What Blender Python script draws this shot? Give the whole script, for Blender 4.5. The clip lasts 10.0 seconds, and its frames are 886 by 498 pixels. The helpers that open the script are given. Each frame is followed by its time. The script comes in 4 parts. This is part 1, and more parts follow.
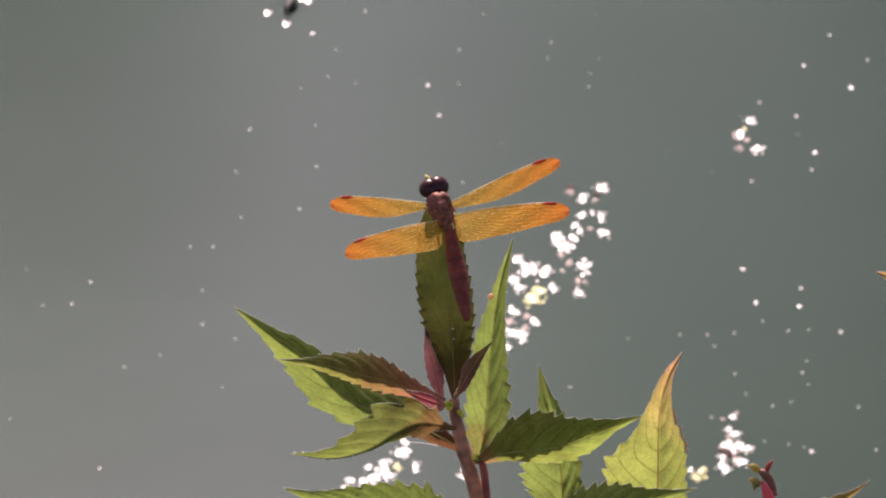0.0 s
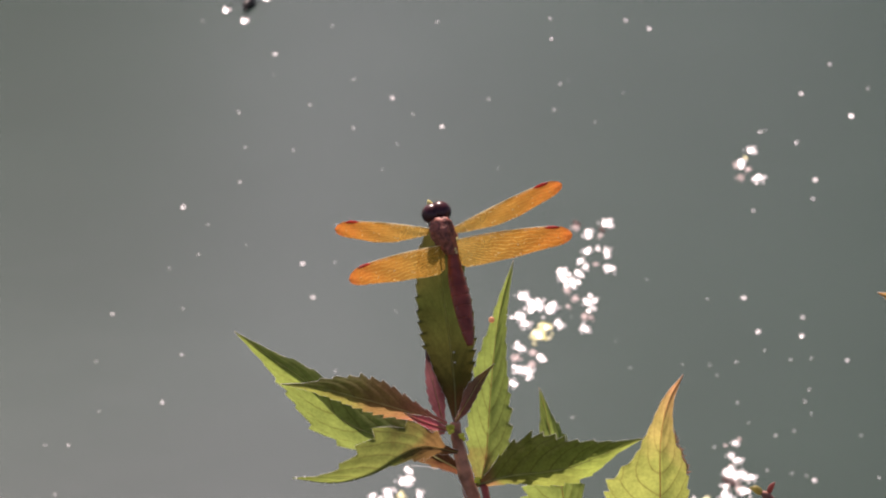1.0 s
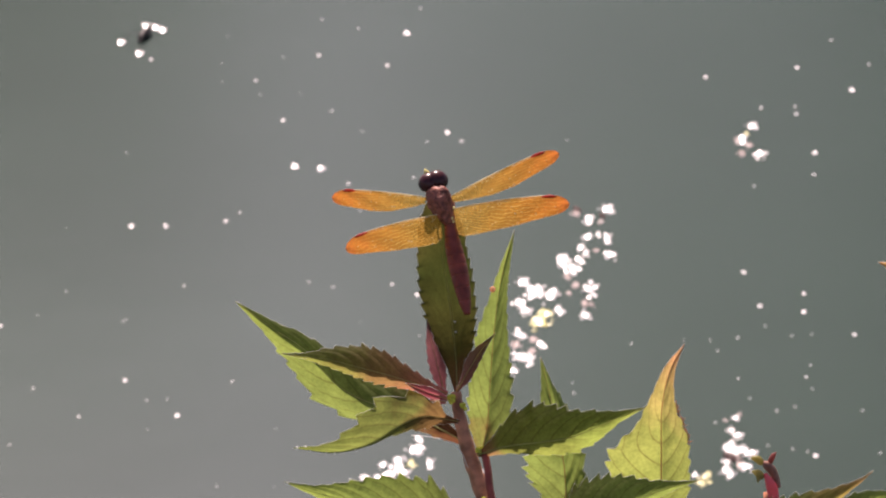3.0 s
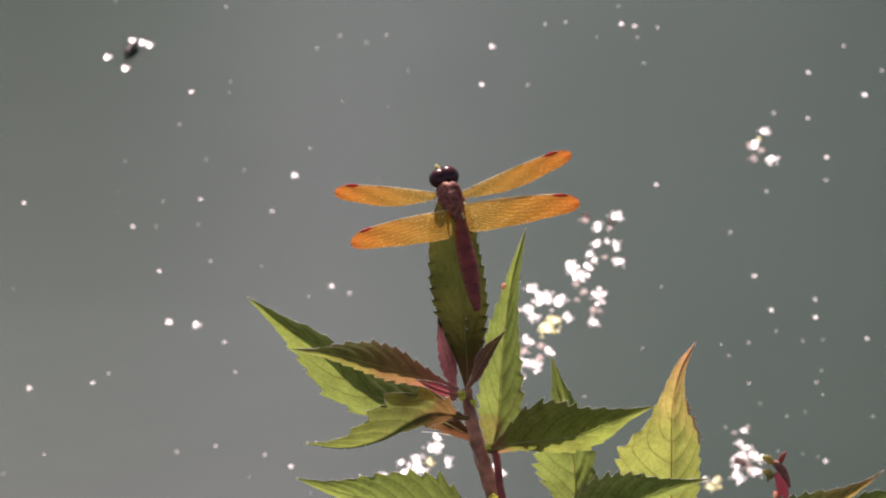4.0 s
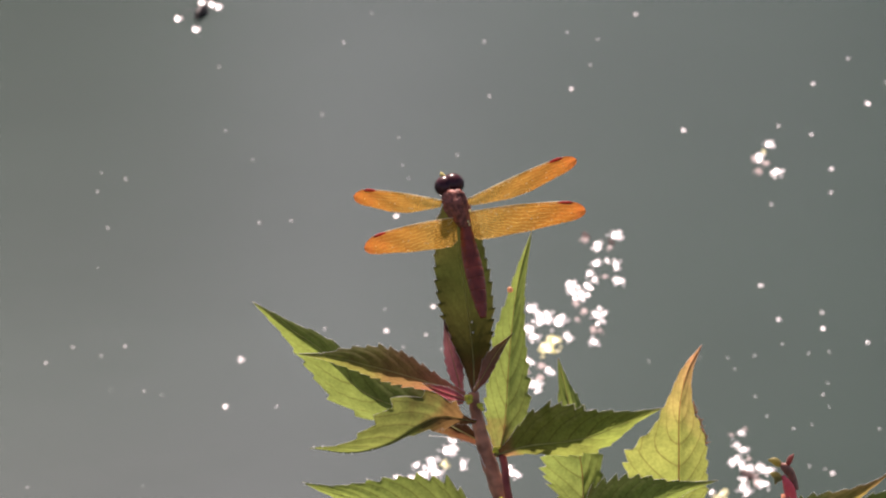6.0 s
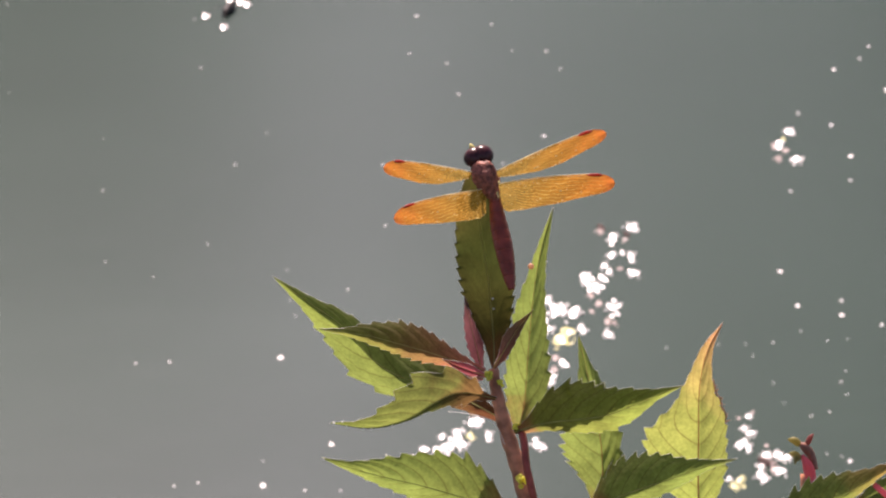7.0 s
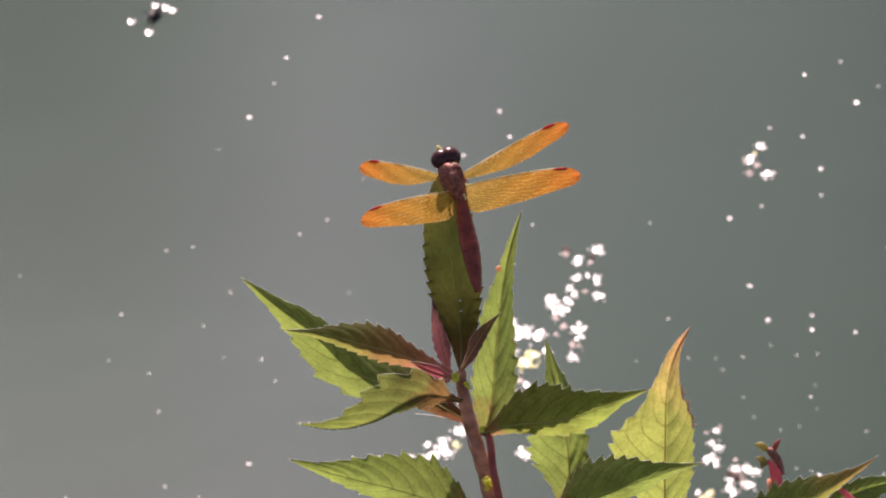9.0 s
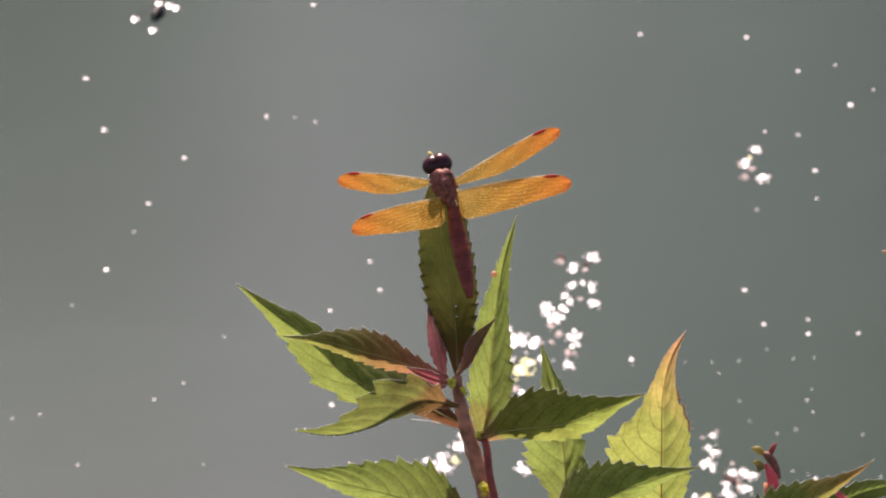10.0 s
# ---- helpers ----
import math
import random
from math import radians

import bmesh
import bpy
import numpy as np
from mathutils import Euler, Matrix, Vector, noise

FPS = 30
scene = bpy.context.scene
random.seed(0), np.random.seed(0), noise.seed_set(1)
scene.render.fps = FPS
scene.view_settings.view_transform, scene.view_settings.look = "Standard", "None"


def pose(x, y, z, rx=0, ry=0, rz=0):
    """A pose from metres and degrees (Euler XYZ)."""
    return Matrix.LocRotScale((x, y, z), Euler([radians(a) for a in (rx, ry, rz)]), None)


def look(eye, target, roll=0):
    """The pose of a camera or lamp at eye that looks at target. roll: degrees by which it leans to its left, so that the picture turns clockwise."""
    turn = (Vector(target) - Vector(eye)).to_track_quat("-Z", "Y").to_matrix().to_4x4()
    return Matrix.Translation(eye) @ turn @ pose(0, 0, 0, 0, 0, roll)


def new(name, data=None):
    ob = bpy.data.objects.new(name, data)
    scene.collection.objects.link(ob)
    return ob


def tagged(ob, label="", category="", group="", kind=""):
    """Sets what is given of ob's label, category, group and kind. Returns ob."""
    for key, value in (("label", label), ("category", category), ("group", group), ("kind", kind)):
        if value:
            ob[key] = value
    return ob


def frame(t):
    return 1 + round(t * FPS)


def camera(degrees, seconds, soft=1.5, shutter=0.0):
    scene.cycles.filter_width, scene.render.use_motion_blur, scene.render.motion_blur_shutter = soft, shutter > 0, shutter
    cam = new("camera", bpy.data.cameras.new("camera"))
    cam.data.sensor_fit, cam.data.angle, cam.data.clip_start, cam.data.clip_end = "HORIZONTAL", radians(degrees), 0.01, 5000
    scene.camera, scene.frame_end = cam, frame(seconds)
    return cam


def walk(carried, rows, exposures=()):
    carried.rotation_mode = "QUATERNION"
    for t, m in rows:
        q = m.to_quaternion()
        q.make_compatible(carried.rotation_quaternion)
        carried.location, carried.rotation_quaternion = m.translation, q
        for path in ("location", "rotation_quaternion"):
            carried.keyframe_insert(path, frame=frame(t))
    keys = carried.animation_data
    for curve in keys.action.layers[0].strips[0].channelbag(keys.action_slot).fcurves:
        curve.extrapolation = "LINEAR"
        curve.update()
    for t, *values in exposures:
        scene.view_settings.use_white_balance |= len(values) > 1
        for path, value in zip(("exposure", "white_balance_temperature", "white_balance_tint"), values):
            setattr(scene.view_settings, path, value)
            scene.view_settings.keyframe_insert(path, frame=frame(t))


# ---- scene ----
cam = camera(7.175, 10.0, soft=2.1)
cam.data.dof.use_dof, cam.data.dof.focus_distance, cam.data.dof.aperture_fstop = True, 1.0, 315
PATH = (
    (0, 0.00030, 1.31925, -0.413, -22.253, 0.27),
    (0.5, 0.00031, 1.31806, -0.323, -22.136, 0.10),
    (1, 0.00052, 1.31752, -0.542, -21.973, 0.63),
    (1.5, 0.00005, 1.31675, -0.444, -22.004, 0.12),
    (2, -0.00027, 1.31664, -0.424, -22.063, 0.19),
    (2.5, 0.00054, 1.31670, -0.624, -22.153, 0.77),
    (4, 0.00050, 1.31482, -0.306, -22.103, 0.32),
    (4.5, 0.00083, 1.31498, -0.519, -21.957, 0.78),
    (5, 0.00012, 1.31383, -0.294, -21.918, 0.30),
    (6.3, 0.00043, 1.31194, -0.429, -21.960, 0.75),
    (6.5, -0.00039, 1.31149, -0.282, -21.973, 0.65),
    (7, -0.00006, 1.31058, -0.108, -22.040, 0.33),
    (7.5, 0.00000, 1.30994, -0.011, -21.997, 0.03),
    (8, -0.00046, 1.30863, -0.139, -22.019, 0.10),
    (8.5, 0.00001, 1.30824, -0.170, -21.914, 0.15),
    (9, 0.00049, 1.30836, -0.178, -21.908, -0.11),
    (9.5, 0.00052, 1.30859, -0.384, -21.871, 0.22),
    (10, 0.00052, 1.30843, -0.308, -21.867, 0.12),
)
walk(cam, [(t, pose(x, 0, z, 90 + pitch, roll, yaw)) for t, x, z, yaw, pitch, roll in PATH],
     exposures=[(t, stops + 0.36, 7100, 32) for t, stops in (
         (0, 0.06), (0.5, 0.08), (1, 0.1), (1.5, 0.18), (2, 0.26), (2.5, 0.23), (4, 0), (4.5, 0.1), (5, 0.11),
         (6.5, 0.18), (7, 0.27), (7.5, 0.14), (8, 0), (8.5, 0.29), (9, 0.15), (9.5, 0.07), (10, 0.18))])

# ---- world and sun ----
SUN_UP, SUN_LEFT = radians(48), radians(10)
world = bpy.data.worlds.new("world")
scene.world = world
world.use_nodes = True
wn = world.node_tree.nodes
sky = wn.new("ShaderNodeTexSky")
sky.sky_type, sky.sun_disc = "NISHITA", False
sky.sun_elevation, sky.sun_rotation = SUN_UP, -SUN_LEFT
sky.dust_density, sky.air_density = 2.0, 1.0
world.node_tree.links.new(sky.outputs["Color"], wn["Background"].inputs["Color"])
wn["Background"].inputs["Strength"].default_value = 0.1
sun_data = bpy.data.lights.new("sun", "SUN")
sun_data.energy, sun_data.angle, sun_data.color = 6.0, radians(0.55), (1.0, 0.95, 0.86)
sun_way = Vector((-math.sin(SUN_LEFT) * math.cos(SUN_UP), math.cos(SUN_LEFT) * math.cos(SUN_UP), math.sin(SUN_UP)))
sun = new("sun", sun_data)
sun.matrix_world = look(sun_way * 20, (0, 0, 0))


# ---- materials ----
def material(name):
    m = bpy.data.materials.new(name)
    m.use_nodes = True
    n = m.node_tree.nodes
    return m, n, m.node_tree.links, n["Principled BSDF"]


def ramp(n, stops):
    r = n.new("ShaderNodeValToRGB")
    e = r.color_ramp.elements
    while len(e) < len(stops):
        e.new(0.5)
    for el, (p, c) in zip(e, stops):
        el.position, el.color = p, (*c, 1)
    return r


def math_node(n, links, op, a, b=None, c=None):
    k = n.new("ShaderNodeMath")
    k.operation = op
    for i, v in enumerate((a, b, c)):
        if v is None:
            continue
        if isinstance(v, (int, float)):
            k.inputs[i].default_value = v
        else:
            links.new(v, k.inputs[i])
    return k.outputs[0]


def mix_rgb(n, links, kind, fac, a, b):
    k = n.new("ShaderNodeMix")
    k.data_type, k.blend_type = "RGBA", kind
    for slot, v in ((0, fac), (6, a), (7, b)):
        if isinstance(v, (int, float)):
            k.inputs[slot].default_value = v
        elif isinstance(v, tuple):
            k.inputs[slot].default_value = (*v, 1)
        else:
            links.new(v, k.inputs[slot])
    return k.outputs[2]


def leaf_material(name, stops, glow, rough=0.65, veins=9, through_share=0.5, gain=1.55, vein_dark=0.9):
    """A leaf blade: colour from base to tip, side veins, blotches; part of the light passes through."""
    m, n, links, p = material(name)
    uv = n.new("ShaderNodeUVMap")
    uv.uv_map = "UVMap"
    sep = n.new("ShaderNodeSeparateXYZ")
    links.new(uv.outputs[0], sep.inputs[0])
    s, u = sep.outputs[0], math_node(n, links, "ABSOLUTE", sep.outputs[1])
    tex = n.new("ShaderNodeTexCoord")
    noise_a = n.new("ShaderNodeTexNoise")
    noise_a.inputs["Scale"].default_value, noise_a.inputs["Detail"].default_value = 260, 4
    links.new(tex.outputs["Object"], noise_a.inputs["Vector"])
    noise_b = n.new("ShaderNodeTexNoise")
    noise_b.inputs["Scale"].default_value, noise_b.inputs["Detail"].default_value = 2200, 3
    links.new(tex.outputs["Object"], noise_b.inputs["Vector"])
    along = math_node(n, links, "ADD", s, math_node(n, links, "MULTIPLY", math_node(n, links, "SUBTRACT", noise_a.outputs["Fac"], 0.5), 0.35))
    base = ramp(n, stops)
    links.new(along, base.inputs["Fac"])
    # side veins run from the midrib towards the tip
    phase = math_node(n, links, "MULTIPLY", math_node(n, links, "SUBTRACT", s, math_node(n, links, "MULTIPLY", u, math_node(n, links, "ADD", 0.13, math_node(n, links, "MULTIPLY", u, 0.15)))), veins)
    saw = math_node(n, links, "ABSOLUTE", math_node(n, links, "SUBTRACT", math_node(n, links, "FRACT", phase), 0.5))
    vein = n.new("ShaderNodeMapRange")
    for i, v in ((1, 0.42), (2, 0.5), (3, 0.0), (4, 1.0)):
        vein.inputs[i].default_value = v
    links.new(saw, vein.inputs[0])
    blotch = ramp(n, ((0.3, (0.76, 0.76, 0.75)), (0.7, (1.12, 1.12, 1.1))))
    links.new(noise_a.outputs["Fac"], blotch.inputs["Fac"])
    fine = ramp(n, ((0.3, (0.82, 0.82, 0.82)), (0.7, (1.12, 1.12, 1.12))))
    links.new(noise_b.outputs["Fac"], fine.inputs["Fac"])
    col = mix_rgb(n, links, "MULTIPLY", 1.0, base.outputs["Color"], blotch.outputs["Color"])
    col = mix_rgb(n, links, "MULTIPLY", 1.0, col, fine.outputs["Color"])
    col = mix_rgb(n, links, "MIX", math_node(n, links, "MULTIPLY", vein.outputs[0], 0.17 * vein_dark), col, glow)
    links.new(mix_rgb(n, links, "MULTIPLY", 1.0, col, (0.55, 0.55, 0.55)), p.inputs["Base Color"])
    p.inputs["Roughness"].default_value = rough
    p.inputs["Specular IOR Level"].default_value = 0.05
    bump = n.new("ShaderNodeBump")
    bump.inputs["Strength"].default_value, bump.inputs["Distance"].default_value = 0.5, 0.0002
    links.new(math_node(n, links, "SUBTRACT", noise_b.outputs["Fac"], vein.outputs[0]), bump.inputs["Height"])
    links.new(bump.outputs[0], p.inputs["Normal"])
    tr = n.new("ShaderNodeBsdfTranslucent")
    lit = mix_rgb(n, links, "MULTIPLY", 1.0, col, (gain * 1.2, gain * 1.27, gain * 1.02))
    lit = mix_rgb(n, links, "MULTIPLY", math_node(n, links, "MULTIPLY", vein.outputs[0], vein_dark), lit, (0.48, 0.40, 0.4))
    links.new(lit, tr.inputs["Color"])
    mx = n.new("ShaderNodeMixShader")
    mx.inputs[0].default_value = through_share
    links.new(p.outputs[0], mx.inputs[1])
    links.new(tr.outputs[0], mx.inputs[2])
    links.new(mx.outputs[0], n["Material Output"].inputs["Surface"])
    return m


def plain(name, colour, rough, vary=0.35, scale=400, bump=0.0003, metal=0.0, spec=0.22, coat=0.0):
    m, n, links, p = material(name)
    tex = n.new("ShaderNodeTexCoord")
    a = n.new("ShaderNodeTexNoise")
    a.inputs["Scale"].default_value, a.inputs["Detail"].default_value = scale, 5
    links.new(tex.outputs["Object"], a.inputs["Vector"])
    r = ramp(n, ((0.3, tuple(c * (1 - vary) for c in colour)), (0.7, tuple(min(1, c * (1 + vary)) for c in colour))))
    links.new(a.outputs["Fac"], r.inputs["Fac"])
    links.new(r.outputs["Color"], p.inputs["Base Color"])
    p.inputs["Roughness"].default_value, p.inputs["Metallic"].default_value = rough, metal
    p.inputs["Specular IOR Level"].default_value, p.inputs["Coat Weight"].default_value = spec, coat
    b = n.new("ShaderNodeBump")
    b.inputs["Strength"].default_value, b.inputs["Distance"].default_value = 0.5, bump
    links.new(a.outputs["Fac"], b.inputs["Height"])
    links.new(b.outputs[0], p.inputs["Normal"])
    return m


def lit_through(name, colour, share, rough=0.45, vary=0.3, scale=700):
    """A thin, waxy plant part that glows with the sun behind it."""
    m = plain(name, colour, rough, vary, scale)
    n, links = m.node_tree.nodes, m.node_tree.links
    tr = n.new("ShaderNodeBsdfTranslucent")
    tr.inputs["Color"].default_value = (*(min(1, c * 1.6) for c in colour), 1)
    mx = n.new("ShaderNodeMixShader")
    mx.inputs[0].default_value = share
    links.new(n["Principled BSDF"].outputs[0], mx.inputs[1])
    links.new(tr.outputs[0], mx.inputs[2])
    links.new(mx.outputs[0], n["Material Output"].inputs["Surface"])
    return m


def water_material():
    m, n, links, p = material("pond_water")
    tex = n.new("ShaderNodeTexCoord")
    a = n.new("ShaderNodeTexNoise")
    a.inputs["Scale"].default_value, a.inputs["Detail"].default_value = 3.0, 3
    links.new(tex.outputs["Object"], a.inputs["Vector"])
    r = ramp(n, ((0.35, (0.023, 0.046, 0.037)), (0.7, (0.030, 0.057, 0.046))))
    links.new(a.outputs["Fac"], r.inputs["Fac"])
    links.new(r.outputs["Color"], p.inputs["Base Color"])
    p.inputs["Roughness"].default_value, p.inputs["IOR"].default_value = 0.18, 1.6
    w = n.new("ShaderNodeTexNoise")
    w.inputs["Scale"].default_value, w.inputs["Detail"].default_value = 22, 2
    links.new(tex.outputs["Object"], w.inputs["Vector"])
    b = n.new("ShaderNodeBump")
    b.inputs["Strength"].default_value, b.inputs["Distance"].default_value = 0.2, 0.0005
    links.new(w.outputs["Fac"], b.inputs["Height"])
    links.new(b.outputs[0], p.inputs["Normal"])
    return m


def wing_material():
    """Amber wing skin: a net of fine pleated cells, lit through by the sun, clearer at its root."""
    m, n, links, p = material("amber_wing")
    tex = n.new("ShaderNodeTexCoord")
    cell = n.new("ShaderNodeTexVoronoi")
    cell.feature = "DISTANCE_TO_EDGE"
    cell.inputs["Scale"].default_value = 2600
    links.new(tex.outputs["Object"], cell.inputs["Vector"])
    blot = n.new("ShaderNodeTexNoise")
    blot.inputs["Scale"].default_value, blot.inputs["Detail"].default_value = 520, 7
    links.new(tex.outputs["Object"], blot.inputs["Vector"])
    fleck = n.new("ShaderNodeTexNoise")
    fleck.inputs["Scale"].default_value, fleck.inputs["Detail"].default_value = 2300, 2
    links.new(tex.outputs["Object"], fleck.inputs["Vector"])
    uv = n.new("ShaderNodeUVMap")
    uv.uv_map = "UVMap"
    sep = n.new("ShaderNodeSeparateXYZ")
    links.new(uv.outputs[0], sep.inputs[0])
    base = ramp(n, ((0.0, (0.72, 0.40, 0.08)), (0.3, (0.68, 0.315, 0.045)), (0.75, (0.66, 0.235, 0.032)), (1.0, (0.70, 0.18, 0.035))))
    along = math_node(n, links, "ADD", sep.outputs[0], math_node(n, links, "MULTIPLY", math_node(n, links, "SUBTRACT", blot.outputs["Fac"], 0.5), 0.5))
    links.new(along, base.inputs["Fac"])
    net = n.new("ShaderNodeMapRange")
    for i, v in ((1, 0.02), (2, 0.16), (3, 0.68), (4, 1.0)):
        net.inputs[i].default_value = v
    links.new(cell.outputs["Distance"], net.inputs[0])
    col = mix_rgb(n, links, "MULTIPLY", 1.0, base.outputs["Color"], net.outputs[0])
    tone = ramp(n, ((0.3, (0.72, 0.70, 0.66)), (0.7, (1.1, 1.1, 1.1))))
    links.new(fleck.outputs["Fac"], tone.inputs["Fac"])
    col = mix_rgb(n, links, "MULTIPLY", 0.8, col, tone.outputs["Color"])
    # golden main veins fan out from the root
    fan = math_node(n, links, "ADD", 0.25, math_node(n, links, "MULTIPLY", 0.75, math_node(n, links, "POWER", sep.outputs[0], 0.8)))
    lane = math_node(n, links, "MULTIPLY", math_node(n, links, "DIVIDE", sep.outputs[1], fan), 5.0)
    lane = math_node(n, links, "ADD", lane, math_node(n, links, "MULTIPLY", blot.outputs["Fac"], 2.2))
    off = math_node(n, links, "ABSOLUTE", math_node(n, links, "SUBTRACT", math_node(n, links, "FRACT", lane), 0.5))
    gold = n.new("ShaderNodeMapRange")
    for i, v in ((1, 0.40), (2, 0.49), (3, 0.0), (4, 1.0)):
        gold.inputs[i].default_value = v
    links.new(off, gold.inputs[0])
    fade = math_node(n, links, "SUBTRACT", 1.0, math_node(n, links, "MULTIPLY", sep.outputs[0], 0.85))
    vein_share = math_node(n, links, "MULTIPLY", math_node(n, links, "MULTIPLY", math_node(n, links, "MULTIPLY", gold.outputs[0], fleck.outputs["Fac"]), fade), 1.5)
    vein_share = math_node(n, links, "MINIMUM", vein_share, 0.9)
    col = mix_rgb(n, links, "MIX", vein_share, col, (1.0, 0.82, 0.3))
    links.new(col, p.inputs["Base Color"])
    p.inputs["Roughness"].default_value = 0.4
    tr = n.new("ShaderNodeBsdfTranslucent")
    links.new(col, tr.inputs["Color"])
    grain = n.new("ShaderNodeBump")
    grain.inputs["Strength"].default_value, grain.inputs["Distance"].default_value = 0.7, 0.00012
    links.new(fleck.outputs["Fac"], grain.inputs["Height"])
    links.new(grain.outputs[0], tr.inputs["Normal"])
    mx = n.new("ShaderNodeMixShader")
    mx.inputs[0].default_value = 0.7
    links.new(p.outputs[0], mx.inputs[1])
    links.new(tr.outputs[0], mx.inputs[2])
    clear = n.new("ShaderNodeBsdfTransparent")
    clear.inputs["Color"].default_value = (0.93, 0.62, 0.16, 1)
    see = math_node(n, links, "MULTIPLY", net.outputs[0], math_node(n, links, "SUBTRACT", 0.80, math_node(n, links, "MULTIPLY", sep.outputs[0], 0.56)))
    see = math_node(n, links, "MULTIPLY", see, math_node(n, links, "SUBTRACT", 1.0, vein_share))
    my = n.new("ShaderNodeMixShader")
    links.new(see, my.inputs[0])
    links.new(mx.outputs[0], my.inputs[1])
    links.new(clear.outputs[0], my.inputs[2])
    links.new(my.outputs[0], n["Material Output"].inputs["Surface"])
    return m


def foam_material(name, colour, rough, coat=1.0):
    """Wet foam; brighter and duller bubbles differ by the piece."""
    m, n, links, p = material(name)
    info = n.new("ShaderNodeObjectInfo")
    r = ramp(n, ((0.0, tuple(c * 0.4 for c in colour)), (1.0, colour)))
    links.new(info.outputs["Random"], r.inputs["Fac"])
    tex = n.new("ShaderNodeTexCoord")
    a = n.new("ShaderNodeTexNoise")
    a.inputs["Scale"].default_value = 900
    links.new(tex.outputs["Object"], a.inputs["Vector"])
    g = ramp(n, ((0.3, (0.75, 0.72, 0.72)), (0.7, (1, 1, 1))))
    links.new(a.outputs["Fac"], g.inputs["Fac"])
    links.new(mix_rgb(n, links, "MULTIPLY", 1.0, r.outputs["Color"], g.outputs["Color"]), p.inputs["Base Color"])
    p.inputs["Roughness"].default_value, p.inputs["Coat Weight"].default_value = rough, coat
    p.inputs["Coat Roughness"].default_value, p.inputs["Specular IOR Level"].default_value = 0.26, coat
    return m


GREEN = leaf_material("leaf_green", ((0.0, (0.24, 0.12, 0.06)), (0.16, (0.148, 0.182, 0.055)), (0.6, (0.156, 0.204, 0.060)), (1.0, (0.19, 0.235, 0.066))), (0.24, 0.27, 0.08), through_share=0.5, gain=1.42)
BROAD = leaf_material("leaf_green_brown_base", ((0.0, (0.15, 0.055, 0.035)), (0.24, (0.14, 0.075, 0.036)), (0.36, (0.15, 0.187, 0.057)), (1.0, (0.188, 0.235, 0.066))), (0.24, 0.27, 0.08), through_share=0.5, gain=1.42)
YOUNG = leaf_material("leaf_young", ((0.0, (0.46, 0.13, 0.16)), (0.25, (0.22, 0.105, 0.06)), (0.48, (0.175, 0.125, 0.05)), (0.68, (0.155, 0.155, 0.048)), (1.0, (0.165, 0.195, 0.055))), (0.36, 0.22, 0.12), gain=1.7)
AUTUMN = leaf_material("leaf_yellowing", ((0.0, (0.235, 0.29, 0.08)), (0.5, (0.265, 0.285, 0.085)), (0.78, (0.37, 0.265, 0.11)), (1.0, (0.46, 0.22, 0.135))), (0.40, 0.38, 0.13), gain=1.32)
PURPLE = leaf_material("leaf_purple", ((0.0, (0.36, 0.11, 0.15)), (0.5, (0.2, 0.07, 0.095)), (1.0, (0.17, 0.068, 0.08))), (0.22, 0.1, 0.1), through_share=0.4)
OLIVE = leaf_material("leaf_olive", ((0.0, (0.15, 0.06, 0.035)), (0.27, (0.15, 0.09, 0.04)), (0.42, (0.135, 0.15, 0.05)), (1.0, (0.18, 0.22, 0.062))), (0.26, 0.25, 0.10), gain=1.3)
DULL = leaf_material("leaf_dull_olive", ((0.0, (0.16, 0.06, 0.04)), (0.2, (0.075, 0.060, 0.020)), (0.6, (0.060, 0.070, 0.021)), (1.0, (0.085, 0.068, 0.024))), (0.10, 0.09, 0.03), through_share=0.5, gain=1.65, vein_dark=0.15)
DEEP = leaf_material("leaf_deep_green", ((0.0, (0.16, 0.08, 0.05)), (0.15, (0.085, 0.09, 0.026)), (0.7, (0.09, 0.112, 0.03)), (1.0, (0.115, 0.135, 0.036))), (0.16, 0.19, 0.06), through_share=0.74, gain=2.05)
TIPPED = leaf_material("leaf_rust_tip", ((0.0, (0.12, 0.165, 0.045)), (0.55, (0.14, 0.17, 0.05)), (0.78, (0.24, 0.17, 0.06)), (1.0, (0.36, 0.2, 0.08))), (0.26, 0.24, 0.08))
BRONZE = leaf_material("leaf_bronze", ((0.0, (0.26, 0.08, 0.08)), (0.5, (0.21, 0.10, 0.08)), (1.0, (0.22, 0.16, 0.075))), (0.24, 0.14, 0.1), through_share=0.45)
ROSE = leaf_material("leaf_rose", ((0.0, (0.50, 0.16, 0.20)), (0.5, (0.42, 0.10, 0.15)), (1.0, (0.34, 0.10, 0.10))), (0.5, 0.22, 0.2))
LEAF_GLINT = lit_through("leaf_glint", (0.95, 0.92, 0.85), 0.5, 0.3, 0.05)
STEM = plain("stem_red_brown", (0.50, 0.20, 0.11), 0.5, 0.5, 500)
MIDRIB = lit_through("midrib", (0.40, 0.38, 0.15), 0.5)
ROSE_RIB = lit_through("rose_midrib", (0.62, 0.36, 0.24), 0.5)
# pale colour of the strands that imitate edge glints
GLINT_LINE = lit_through("silk", (0.95, 0.93, 0.88), 0.5, 0.2, 0.05)
RIM_GLINT = lit_through("leaf_rim_glint", (0.88, 0.86, 0.66), 0.55, 0.3)
BUD = lit_through("bud_yellow_green", (0.66, 0.64, 0.14), 0.55)
PINK = lit_through("pink_petal", (0.5, 0.17, 0.19), 0.5)
SEPAL = lit_through("sepal_olive", (0.34, 0.30, 0.11), 0.5)
RUST = lit_through("sepal_rust", (0.30, 0.11, 0.09), 0.5)
